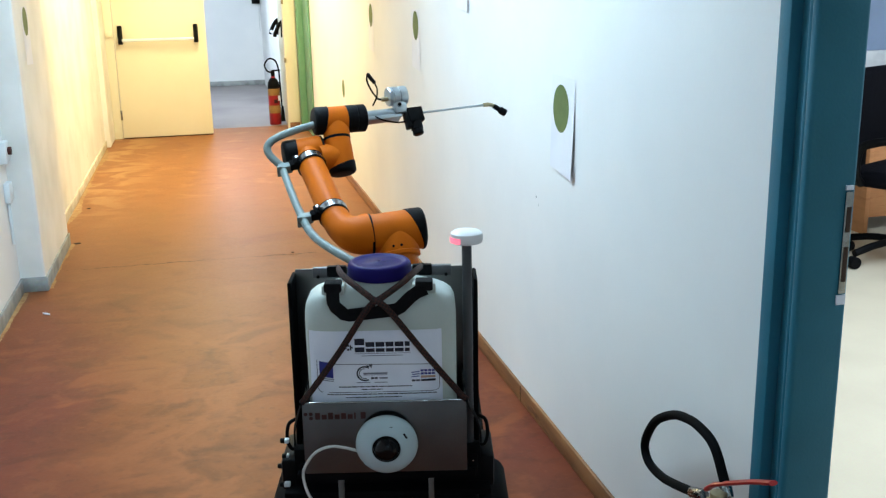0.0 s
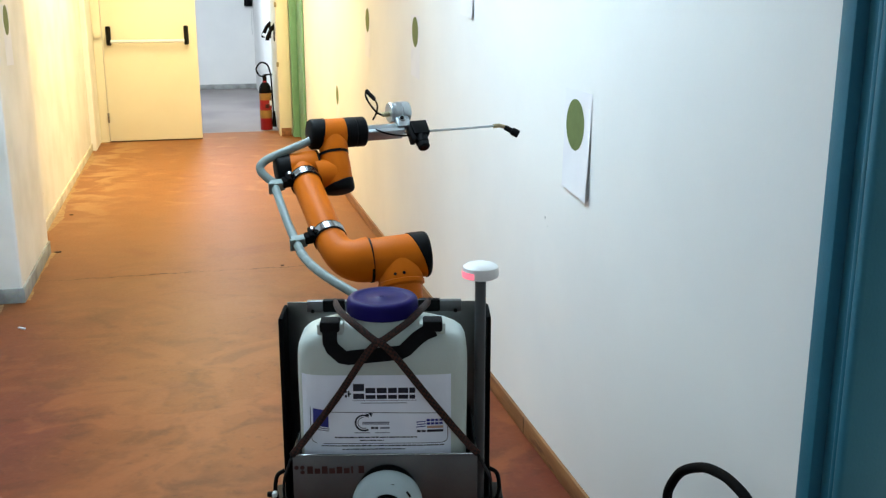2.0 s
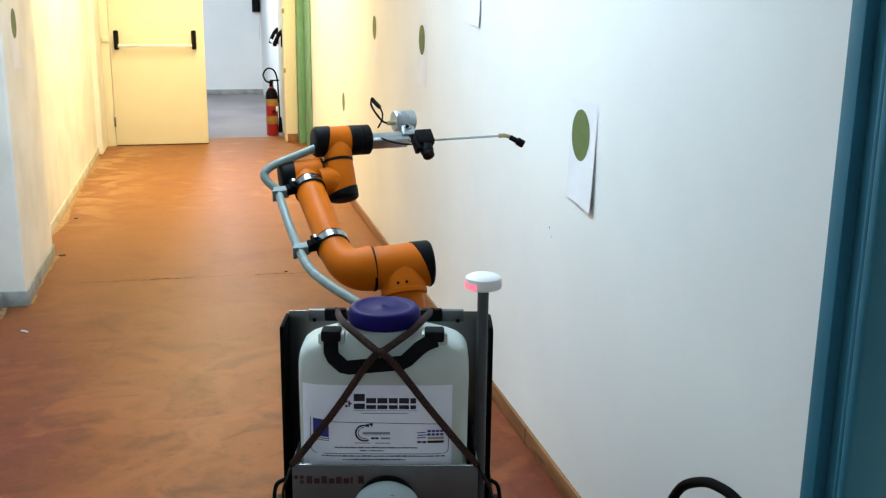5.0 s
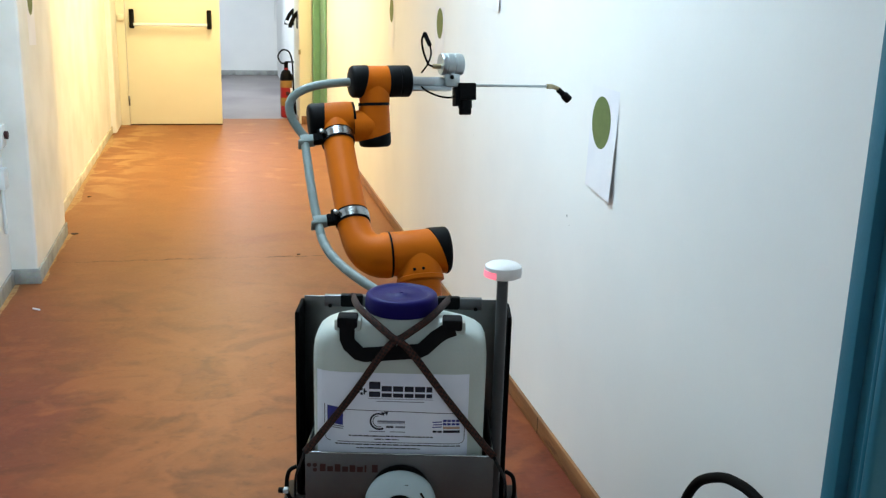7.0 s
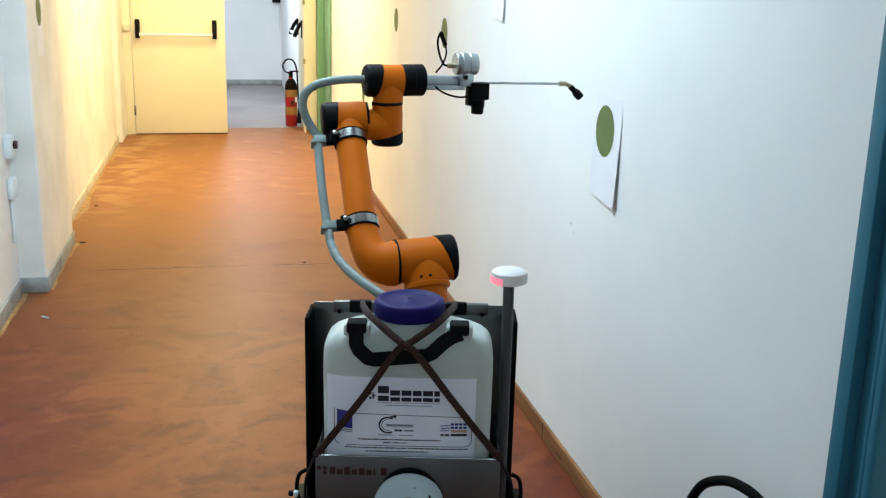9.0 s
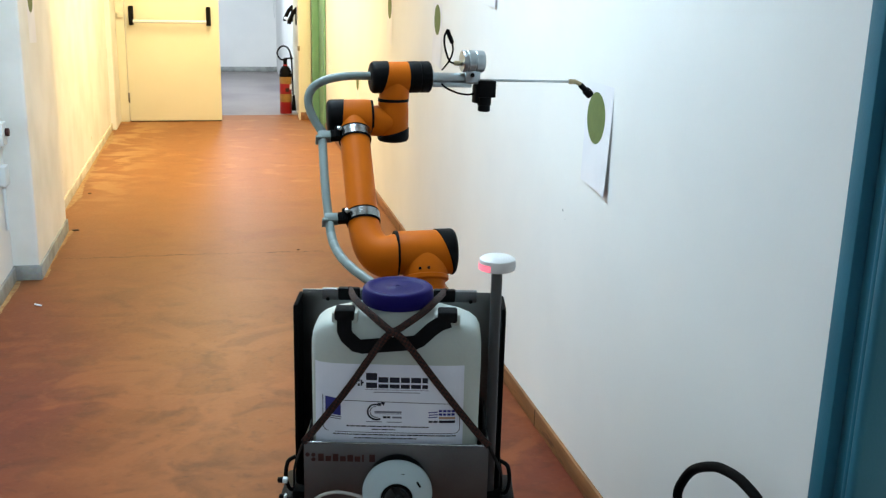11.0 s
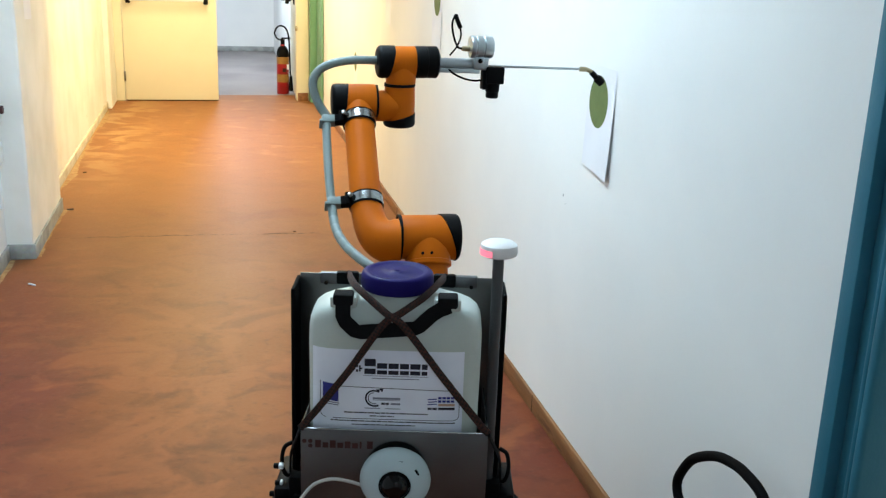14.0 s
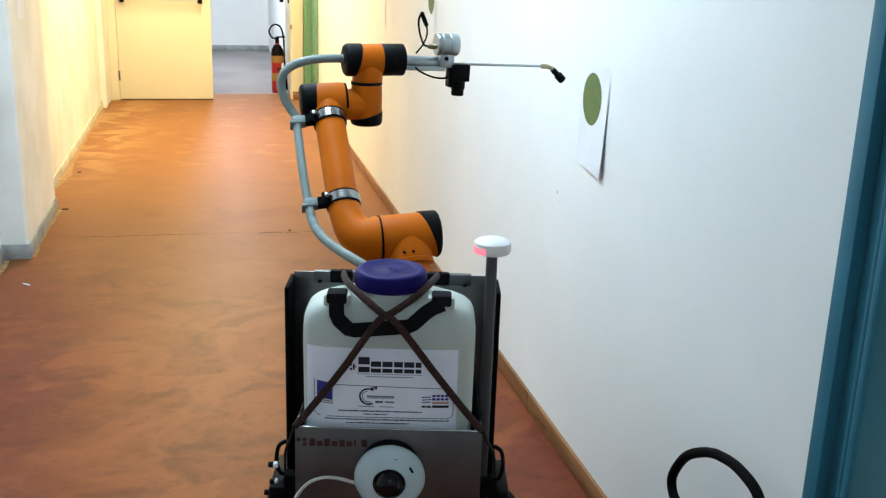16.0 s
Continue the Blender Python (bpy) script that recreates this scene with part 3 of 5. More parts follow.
office_chair(pose(3.613, 5.103, 0, 0, 0, 25))
desk = thing("desk", pose(4.70, 6.083, 0, 0, 0, 0), "wooden office desk with a white top", "desk")
part("desktop", boxed(-0.9, 0.9, -0.4, 0.4, 0.72, 0.75, bevel=0.004), DESK_WHITE, desk, "white laminate top")
part("modesty_panel", boxed(-0.86, 0.86, -0.36, -0.335, 0.10, 0.72, bevel=0.002), VENEER, desk)
part("side_panel", boxed(-0.89, -0.86, -0.38, 0.38, 0, 0.72, bevel=0.002), VENEER, desk)
part("side_panel", boxed(0.86, 0.89, -0.38, 0.38, 0, 0.72, bevel=0.002), VENEER, desk)
screen = thing("desk_screen", pose(4.70, 6.463, 0.75), "low white and blue desk divider screen", "divider")
part("panel", boxed(-0.9, 0.9, 0, 0.03, 0, 0.30, bevel=0.004), DESK_WHITE, screen)
part("top_panel", boxed(-0.9, 0.9, -0.01, 0.02, 0.30, 0.75, bevel=0.004), SCREEN_BLUE, screen, "pale blue fabric panel")


# ---- ceiling lights ----
def ceiling_light(x, y, w, l, mat, label):
    t = thing("ceiling_light", pose(x, y, 2.64), label, "ceiling light", "lights along the corridor ceiling")
    part("housing", boxed(-w / 2, w / 2, -l / 2, l / 2, 0.012, 0.06, bevel=0.006), WHITE, t)
    part("diffuser", boxed(-w / 2 + 0.01, w / 2 - 0.01, -l / 2 + 0.01, l / 2 - 0.01, 0.0, 0.011, bevel=0.003), mat, t)


ceiling_light(0, 4.0, 0.52, 2.35, TUBE_COOL, "cool white fluorescent batten on the ceiling")
ceiling_light(0, 9.2, 0.42, 2.65, TUBE_WARM, "warm yellow ceiling light")
ceiling_light(0.1, 13.9, 0.32, 1.25, TUBE_COOL, "cool white fluorescent batten on the ceiling")
ceiling_light(0, -1.6, 0.42, 1.65, TUBE_COOL, "cool white fluorescent batten on the ceiling")


# ---- sheets with round targets on the walls ----
def sheet_mesh(w, h, curl, seed):
    """A sheet that hangs from its top edge and lifts off the wall towards its lower end; x is off the wall, y along it."""
    bm = bmesh.new()
    rg = random.Random(seed)
    nx, nz, off = 10, 14, rg.uniform(-0.2, 0.2)
    grid = []
    for k in range(nz + 1):
        v = k / nz
        row = []
        for i in range(nx + 1):
            u = i / nx
            lift = curl * v ** 1.5 * (0.35 + 0.65 * (1 - u) ** 1.2) + 0.0006 * math.sin(5 * u + 3 * v + off) * v + 0.0004
            row.append(bm.verts.new((-lift, (u - 0.5) * w, h * (0.5 - v) - 0.012 * v * (1 - u))))
        grid.append(row)
    for k in range(nz):
        for i in range(nx):
            bm.faces.new((grid[k][i], grid[k][i + 1], grid[k + 1][i + 1], grid[k + 1][i]))
    return bm


def target_sheet(m, w, h, r, dz, curl, seed, dy=0.0, disc=True):
    t = thing("target_sheet", m, "white paper sheet with olive round target taped to wall" if disc else "blank white paper sheet taped high on the wall", "paper sheet", "sheets along the wall")
    bm = sheet_mesh(w, h, curl, seed)
    part("sheet", bm, THIN_PAPER, t, "", False)
    if disc:
        bm = bmesh.new()
        rings = []
        off = random.Random(seed).uniform(-0.2, 0.2)

        def at(y, z):
            u, v = y / w + 0.5, 0.5 - z / h
            lift = curl * max(v, 0) ** 1.5 * (0.35 + 0.65 * (1 - u) ** 1.2) + 0.0006 * math.sin(5 * u + 3 * v + off) * v + 0.0004
            return (-lift - 0.0006, y, z - 0.012 * v * (1 - u))
        c = bm.verts.new(at(dy, dz))
        for k in range(1, 7):
            rings.append([bm.verts.new(at(dy + r * k / 6 * math.cos(a), dz + r * k / 6 * math.sin(a))) for a in [2 * math.pi * i / 48 for i in range(48)]])
        for i in range(48):
            bm.faces.new((c, rings[0][i], rings[0][(i + 1) % 48]))
        for a, b in zip(rings, rings[1:]):
            for i in range(48):
                bm.faces.new((a[i], b[i], b[(i + 1) % 48], a[(i + 1) % 48]))
        part("target", bm, OLIVE, t, "olive green printed disc")
    return t


target_sheet(pose(XR - 0.0004, 3.446, 1.116), 0.213, 0.299, 0.0742, 0.050, 0.013, 1, 0.016)
target_sheet(pose(XR - 0.0004, 5.690, 1.268), 0.210, 0.297, 0.0725, 0.070, 0.003, 2)
target_sheet(pose(XR - 0.0004, 7.110, 1.275), 0.210, 0.297, 0.0725, 0.074, 0.003, 3)
target_sheet(pose(XR - 0.0004, 8.592, 0.660), 0.210, 0.297, 0.0725, 0.070, 0.0003, 5)
target_sheet(pose(XR - 0.0004, 4.700, 1.595), 0.210, 0.297, 0.0725, 0.06, 0.008, 4, 0.0, False)
target_sheet(pose(XP + 0.0004, 6.300, 1.320, 0, 0, 180), 0.210, 0.297, 0.0740, 0.073, 0.0003, 6)


# ---- fire extinguishers ----
def extinguisher_red(m):
    t = thing("fire_extinguisher", m, "red fire extinguisher with yellow bands, standing on the floor", "fire extinguisher")
    part("cylinder", turned([(0, 0), (0.062, 0), (0.066, 0.006), (0.066, 0.43), (0.060, 0.47), (0.042, 0.505), (0.024, 0.52), (0.024, 0.54), (0, 0.54)], seg=32), RED, t)
    part("shoulder", turned([(0.0665, 0.405), (0.0668, 0.43), (0.061, 0.472), (0.043, 0.507), (0.025, 0.522)], seg=32), BLACK, t, "black shoulder")
    part("band", turned([(0.0668, 0.33), (0.0672, 0.332), (0.0672, 0.402), (0.0668, 0.404)], seg=32), GOLD, t, "ochre label band")
    part("band", turned([(0.0668, 0.13), (0.0672, 0.132), (0.0672, 0.215), (0.0668, 0.217)], seg=32), GOLD, t, "ochre label band")
    part("badge", boxed(-0.02, 0.02, -0.0695, -0.066, 0.245, 0.285, bevel=0.001), RED_INK, t)
    part("tag", boxed(0.03, 0.052, -0.062, -0.05, 0.27, 0.325, bevel=0.001), PAPER, t, "white inspection tag")
    part("valve", rodded(0.022, 0.53, 0.60), BLACK_METAL, t, "dark valve")
    bm = boxed(-0.012, 0.09, -0.01, 0.01, 0.595, 0.612, bevel=0.004)
    part("lever", bm, BLACK, t)
    part("hose", tubed([(0.0, 0, 0.585), (-0.06, -0.01, 0.60), (-0.09, -0.01, 0.67), (-0.04, -0.01, 0.735), (0.03, -0.01, 0.715), (0.062, -0.02, 0.62), (0.072, -0.02, 0.45), (0.078, -0.02, 0.20)], 0.009), RUBBER, t, "black discharge hose")
    part("horn", turned([(0, 0.03), (0.026, 0.03), (0.014, 0.20), (0, 0.20)], pose(0.085, -0.02, 0)), BLACK, t, "black discharge horn")


extinguisher_red(pose(0.712, 12.09, 0, 0, 0, 10))


def extinguisher_near(m):
    """Stands by the door frame: only its lever and hose loop reach up into sight."""
    t = thing("fire_extinguisher", m, "red fire extinguisher with looped black hose beside the door frame", "fire extinguisher")
    part("cylinder", turned([(0, 0), (0.074, 0), (0.08, 0.008), (0.08, 0.34), (0.072, 0.385), (0.04, 0.415), (0.022, 0.425), (0.022, 0.445), (0, 0.445)], seg=36), RED, t)
    part("valve", rodded(0.019, 0.43, 0.495), BRASS, t, "brass valve")
    part("lever", tubed([(0.007, 0.062, 0.470), (0.010, 0.040, 0.490), (0.020, 0.007, 0.509), (0.035, -0.068, 0.549), (0.040, -0.139, 0.582)], 0.0105, 10, 6, 0.55, (0, 0, 1)), RED, t, "red pressed-steel lever")
    part("grip", tubed([(0.004, 0.050, 0.452), (0.018, 0.0, 0.474), (0.030, -0.07, 0.503)], 0.009, 10, 6, 0.55, (0, 0, 1)), BRASS, t)
    hz = part("hose", tubed([(0.022, 0.01, 0.498), (0.025, 0.075, 0.5634), (0.025, 0.149, 0.5782), (0.025, 0.2137, 0.5708), (0.025, 0.2794, 0.5496), (0.025, 0.3636, 0.4987), (0.025, 0.4117, 0.4413), (0.025, 0.4274, 0.3979), (0.025, 0.3997, 0.3664), (0.025, 0.322, 0.3645), (0.025, 0.223, 0.3886), (0.025, 0.151, 0.411)], 0.0112, 14, 10), RUBBER, t, "looped black rubber hose")
    part("ferrule", rodded(0.0135, 0, 0.03, basis((0.022, 0.000, 0.478), (0.0, 0.5, 0.85), (1, 0, 0))), ZINC, hz, "zinc ferrule")
    part("ferrule", rodded(0.0135, 0, 0.06, basis((0.025, 0.165, 0.405), (0.0, -0.92, 0.36), (1, 0, 0))), ZINC, hz, "zinc ferrule")


extinguisher_near(pose(0.945, 2.20, 0))

# switch and box on the near left wall
sw = thing("alarm_button", pose(XN, 5.86, 0.71), "white wall box with a dark red button and a conduit", "wall switch")
part("plate", boxed(0, 0.035, -0.05, 0.05, 0, 0.11, bevel=0.006), WHITE, sw)
part("button", rodded(0.02, 0, 0.018, pose(0.035, 0.01, 0.06) @ ALONG_X), RED_INK, sw, "dark red button")
part("socket", boxed(0, 0.03, -0.045, 0.045, -0.2, -0.1, bevel=0.006), WHITE, sw, "white socket box")
part("conduit", rodded(0.008, -0.42, -0.2, pose(0.012, -0.02, 0)), WHITE, sw, "thin white conduit")

# scraps on the floor
tagged(part("cigarette_end", rodded(0.0045, -0.022, 0.022, pose(-0.905, 5.51, 0.0045) @ pose(0, 0, 0, 0, 0, -38) @ ALONG_X, 10), PAPER), "white cigarette end lying on the floor", "litter")
tagged(part("dry_scrap", boxed(-0.02, 0.02, -0.012, 0.012, 0, 0.006, bevel=0.003, m=pose(-0.909, 6.956, 0.0, 0, 0, 15)), DARK), "dark dry scrap lying on the floor", "litter")
tagged(part("dry_scrap", boxed(-0.012, 0.012, -0.008, 0.008, 0, 0.005, bevel=0.002, m=pose(-0.941, 8.018, 0.0, 0, 0, 40)), DARK), "dark dry scrap lying on the floor", "litter")
tagged(part("dry_scrap", boxed(-0.009, 0.009, -0.004, 0.004, 0, 0.005, bevel=0.002, m=pose(0.382, 6.335, 0.0)), DARK), "dark dry scrap lying on the floor", "litter")


# ---- the wheeled robot ----
ROBOT = pose(0.2556, 2.3758, -0.022, 0, 0, -12.48)
robot = thing("mobile_robot", ROBOT, "black four-wheeled mobile robot with a steel rear tray", "robot")
bm = boxed(-0.20, 0.20, 0.03, 0.58, 0.13, 0.50, bevel=0.02)
box(bm, -0.12, 0.12, 0.57, 0.90, 0.13, 0.50, bevel=0.02)
part("chassis", bm, BLACK_METAL, robot)
part("deck", boxed(-0.225, 0.225, 0.02, 0.92, 0.502, 0.516, bevel=0.002), BLACK_METAL, robot)
for x in (-0.10, 0.095):
    part("profile", boxed(x - 0.006, x + 0.006, 0.012, 0.028, 0.20, 0.55, bevel=0.001), PLATE, robot, "dull aluminium profile strip")
part("lamp_lens", rodded(0.012, 0, 0.012, pose(0.03, 0.028, 0.475) @ pose(0, 0, 0, 90, 0, 0)), BRASS, robot)
for sx in (-1, 1):
    for x, y, rad, wid in ((0.232, 0.12, 0.21, 0.040), (0.165, 0.74, 0.13, 0.04)):
        w = part("wheel", rodded(rad * 0.68, -0.03, 0.03, ALONG_X), BLACK_METAL, robot, "", True, pose(sx * x, y, rad + 0.022))
        bm = turned([(rad * 0.66, -wid), (rad * 0.92, -wid), (rad * 0.985, -wid * 0.7), (rad, 0), (rad * 0.985, wid * 0.7), (rad * 0.92, wid), (rad * 0.66, wid), (rad * 0.66, -wid)], ALONG_X, 56)
        part("tyre", bm, RUBBER, w, "black rubber tyre")
        part("rim", turned([(rad * 0.80, -0.004), (rad * 0.83, 0.002), (rad * 0.80, 0.008)], pose(sx * wid, 0, 0) @ ALONG_X, 48), ALU, w, "thin bright rim")

# rear carrier: steel plate with folded black cheeks, tray in front of it
part("back_plate", boxed(-0.201, 0.197, 0.215, 0.218, 0.50, 0.967, bevel=0.001), PLATE, robot, "dark brushed steel back plate")
for sx, w in ((-1, 0.201), (1, 0.197)):
    bm = boxed(min(sx * w, sx * (w + 0.009)), max(sx * w, sx * (w + 0.009)), 0.14, 0.23, 0.50, 0.958, bevel=0.004)
    box(bm, min(sx * 0.150, sx * (w + 0.007)), max(sx * 0.150, sx * (w + 0.007)), 0.225, 0.235, 0.50, 0.954, bevel=0.003)
    part("cheek", bm, BLACK_METAL, robot, "black folded cheek")
part("lower_panel", boxed(-0.205, 0.205, 0.06, 0.09, 0.515, 0.60, bevel=0.004), BLACK_METAL, robot)
bm = boxed(-0.16, -0.03, 0.20, 0.214, 0.950, 0.973, bevel=0.002)
part("clamp_strip", bm, STEEL, robot, "steel clamp strip")
part("clamp_strip", boxed(0.03, 0.15, 0.20, 0.214, 0.950, 0.973, bevel=0.002), STEEL, robot, "steel clamp strip")
for x in (-0.105, 0.085):
    part("cord_guide", boxed(x - 0.022, x + 0.022, 0.185, 0.20, 0.954, 0.980, bevel=0.004), BLACK, robot, "black cord guide")
for x in (-0.148, 0.138):
    part("bolt", rodded(0.004, 0, 0.004, pose(x, 0.199, 0.953) @ pose(0, 0, 0, 90, 0, 0), 10), BLACK, robot)

part("tray_front", boxed(-0.173, 0.173, -0.0015, 0.0015, 0.573, 0.735, bevel=0.0008), STEEL, robot, "folded stainless steel tray front")
part("tray_side", boxed(-0.173, -0.170, 0.002, 0.212, 0.573, 0.735, bevel=0.0008), STEEL, robot)
part("tray_side", boxed(0.170, 0.173, 0.002, 0.212, 0.573, 0.735, bevel=0.0008), STEEL, robot)
part("tray_floor", boxed(-0.170, 0.170, 0.002, 0.212, 0.573, 0.577), STEEL, robot)
# lip in a lighter metal than the tray: the edge's highlight put into its colour
bm = tube(bmesh.new(), [Vector((-0.172, 0, 0.7355)), Vector((0.172, 0, 0.7355))], 0.0017, 8)
tube(bm, [Vector((-0.1715, 0.0, 0.7355)), Vector((-0.1715, 0.205, 0.7355))], 0.0015, 8)
tube(bm, [Vector((0.1715, 0.0, 0.7355)), Vector((0.1715, 0.205, 0.7355))], 0.0015, 8)
part("tray_lip", bm, ZINC, robot, "folded lip in lighter metal for its highlight")
part("tray_foot", boxed(-0.192, 0.192, 0.004, 0.06, 0.552, 0.570, bevel=0.003), BLACK_METAL, robot)
part("flange", boxed(0.176, 0.196, 0.02, 0.023, 0.556, 0.60, bevel=0.001), BLACK_METAL, robot, "black flange")
part("flange", boxed(-0.190, -0.176, 0.02, 0.023, 0.556, 0.585, bevel=0.001), BLACK_METAL, robot, "black flange")
for x, z in ((0.187, 0.585), (0.190, 0.566)):
    part("rivet", rodded(0.0022, 0, 0.003, pose(x, 0.020, z) @ pose(0, 0, 0, 90, 0, 0), 8, 0.0005), ZINC, robot)
for x, z in ((-0.166, 0.711), (-0.155, 0.711), (-0.155, 0.7015)):
    part("logo_dot", rodded(0.0042, 0, 0.0008, pose(x, -0.0018, z) @ pose(0, 0, 0, 90, 0, 0), 12, 0.0002), RED_INK, robot, "dark red logo dot")
for i in range(8):
    x = -0.146 + i * 0.0137
    hgt = (0.015, 0.0105, 0.015, 0.0105, 0.0135, 0.0105, 0.014, 0.015)[i]
    bm = boxed(x, x + (0.0035 if i == 6 else 0.0105), -0.0023, -0.0016, 0.6985, 0.6985 + hgt)
    part("logo_bar", bm, RED_INK, robot, "dark red bar of the maker's mark", False)

for sx in (-1, 1):
    part("tie_loop", tubed([(sx * 0.203, 0.10, 0.655), (sx * 0.218, 0.095, 0.645), (sx * 0.222, 0.09, 0.615), (sx * 0.215, 0.09, 0.59), (sx * 0.202, 0.10, 0.585)], 0.0042), BLACK, robot, "black tie-down loop")
    part("side_strap", tubed([(sx * 0.174, -0.004, 0.735), (sx * 0.185, 0.03, 0.70), (sx * 0.203, 0.08, 0.64), (sx * 0.21, 0.12, 0.56)], 0.006, 8, 6, 0.4, (1, 0, 0)), WEB, robot, "black side strap")
    part("side_box", boxed(min(sx * 0.2, sx * 0.235), max(sx * 0.2, sx * 0.235), 0.06, 0.20, 0.50, 0.575, bevel=0.008), BLACK, robot)
    part("fender", boxed(min(sx * 0.19, sx * 0.272), max(sx * 0.19, sx * 0.272), 0.03, 0.30, 0.30, 0.462, bevel=0.034, seg=5), BLACK_METAL, robot, "rounded black wheel cover")
for x, y, z, l in ((-0.222, 0.08, 0.613, 0.010), (-0.222, 0.08, 0.576, 0.006), (-0.228, 0.08, 0.552, 0.016), (-0.222, 0.05, 0.523, 0.014)):
    part("terminal_collar", rodded(0.0058, 0, 0.012, pose(x - l / 2 - 0.010, y, z) @ ALONG_X, 14), BLACK, robot)
    part("terminal", boxed(x - l / 2, x + l / 2, y - 0.006, y + 0.006, z - 0.005, z + 0.005, bevel=0.002), WHITE, robot, "small white terminal")

# mast with a puck-shaped antenna
mast = thing("antenna_mast", ROBOT @ pose(0.181, 0.085, 0.516), "slim dark mast carrying a white puck antenna with red glow", "antenna")
part("pole", rodded(0.0105, 0.0, 0.545), MAST, mast, "dark grey pole")
puck = part("puck", turned([(0, 0.538), (0.028, 0.538), (0.0335, 0.541), (0.0345, 0.546), (0.0345, 0.554), (0.033, 0.560), (0.027, 0.564), (0.012, 0.566), (0, 0.566)], seg=40), PUCK, mast, "white plastic puck")
bm = bmesh.new()
ring = []
for i in range(9):
    a = radians(166 + i * 10)
    ring.append([bm.verts.new((0.0349 * math.cos(a), 0.0349 * math.sin(a), z)) for z in (0.5415, 0.553)])
for a, b in zip(ring, ring[1:]):
    bm.faces.new((a[0], b[0], b[1], a[1]))
part("indicator_light", bm, RED_LED, puck, "glowing red indicator strip")

# tank
tank = thing("spray_tank", ROBOT @ pose(-0.004, 0.090, 0.578), "translucent white spray tank with violet screw cap in a tray", "tank")
bm = bmesh.new()
loops = []
NS = 64
for z, w, d, e in ((0.0, 0.140, 0.055, 4), (0.004, 0.150, 0.064, 4.5), (0.014, 0.156, 0.070, 5), (0.06, 0.158, 0.0725, 5), (0.18, 0.159, 0.073, 5.2), (0.31, 0.160, 0.073, 5.2), (0.338, 0.1595, 0.0725, 5.2),
                   (0.356, 0.1575, 0.070, 5), (0.368, 0.152, 0.066, 4.8), (0.377, 0.142, 0.063, 4.4), (0.384, 0.127, 0.0605, 4.0), (0.391, 0.104, 0.059, 3.0), (0.399, 0.068, 0.058, 2.1), (0.401, 0.062, 0.058, 2), (0.404, 0.058, 0.0575, 2), (0.424, 0.0575, 0.0575, 2)):
    loop = []
    for i in range(NS):
        a = 2 * math.pi * i / NS
        c, s = math.cos(a), math.sin(a)
        loop.append(bm.verts.new((w * math.copysign(abs(c) ** (2 / e), c), d * math.copysign(abs(s) ** (2 / e), s), z)))
    loops.append(loop)
for a, b in zip(loops, loops[1:]):
    for i in range(NS):
        bm.faces.new((a[i], a[(i + 1) % NS], b[(i + 1) % NS], b[i]))
bm.faces.new(loops[0])
bm.faces.new(loops[-1])
part("body", bm, HDPE, tank)
bm = turned([(0, 0.411), (0.0635, 0.408), (0.0665, 0.410), (0.0672, 0.413), (0.0665, 0.431), (0.0655, 0.436), (0.062, 0.4395), (0.054, 0.4405), (0.050, 0.4385), (0.046, 0.4375), (0.012, 0.4375), (0.010, 0.439), (0.004, 0.439), (0.0035, 0.4375), (0, 0.4375)], seg=120)
for v in bm.verts:
    if 0.412 < v.co.z < 0.432 and abs(v.co.xy.length - 0.067) < 0.001:
        k = 1 + 0.008 * (round(math.atan2(v.co.y, v.co.x) / (2 * math.pi / 120)) % 2)
        v.co.x *= k
        v.co.y *= k
part("cap", bm, VIOLET, tank, "violet ribbed screw cap")
LY = -0.0735
part("handle", ribbon([(-0.094, LY - 0.002, 0.404), (-0.0935, LY - 0.006, 0.375), (-0.089, LY - 0.009, 0.366), (-0.071, LY - 0.010, 0.349), (-0.062, LY - 0.010, 0.3475), (0.035, LY - 0.010, 0.357), (0.044, LY - 0.010, 0.362), (0.066, LY - 0.009, 0.384), (0.080, LY - 0.006, 0.393), (0.098, LY - 0.002, 0.399)], 0.027, 0.003), WEB, tank, "black webbing carrying handle")
for x in (-0.094, 0.094):
    part("handle_clip", boxed(x - 0.018, x + 0.018, LY - 0.006, LY + 0.03, 0.394, 0.415, bevel=0.004), WEB, tank, "black handle clip")
    part("clip_ear", boxed(x - 0.024, x + 0.024, LY + 0.004, LY + 0.032, 0.386, 0.408, bevel=0.004), HDPE, tank)

# printed sheet wrapped on the tank; brand words and small print are plain bars
def front(x):
    """How far forward the tank's wall stands at x."""
    return -0.0732 * (1 - (abs(x) / 0.1597) ** 5.2) ** (1 / 5.2)


def printed(rects, off):
    """Flat print that follows the tank's wall: x0, x1, z0, z1 and a slope."""
    bm = bmesh.new()
    for x0, x1, z0, z1, slope in rects:
        n = max(1, math.ceil((x1 - x0) / 0.009))
        prev = None
        for i in range(n + 1):
            x = x0 + (x1 - x0) * i / n
            dz = slope * (x - x0)
            cur = [bm.verts.new((x, front(x) - off, z + dz)) for z in (z0, z1)]
            if prev:
                bm.faces.new((prev[0], cur[0], cur[1], prev[1]))
            prev = cur
    return bm


lab = part("label_sheet", printed([(-0.150, 0.128, 0.135, 0.3095, 0.0)], 0.0006), PAPER, tank, "white printed label sheet", False)


def ink(name, mat, rects, label=""):
    return part(name, printed([r if len(r) == 5 else (*r, 0.0) for r in rects], 0.0012), mat, lab, label, False)


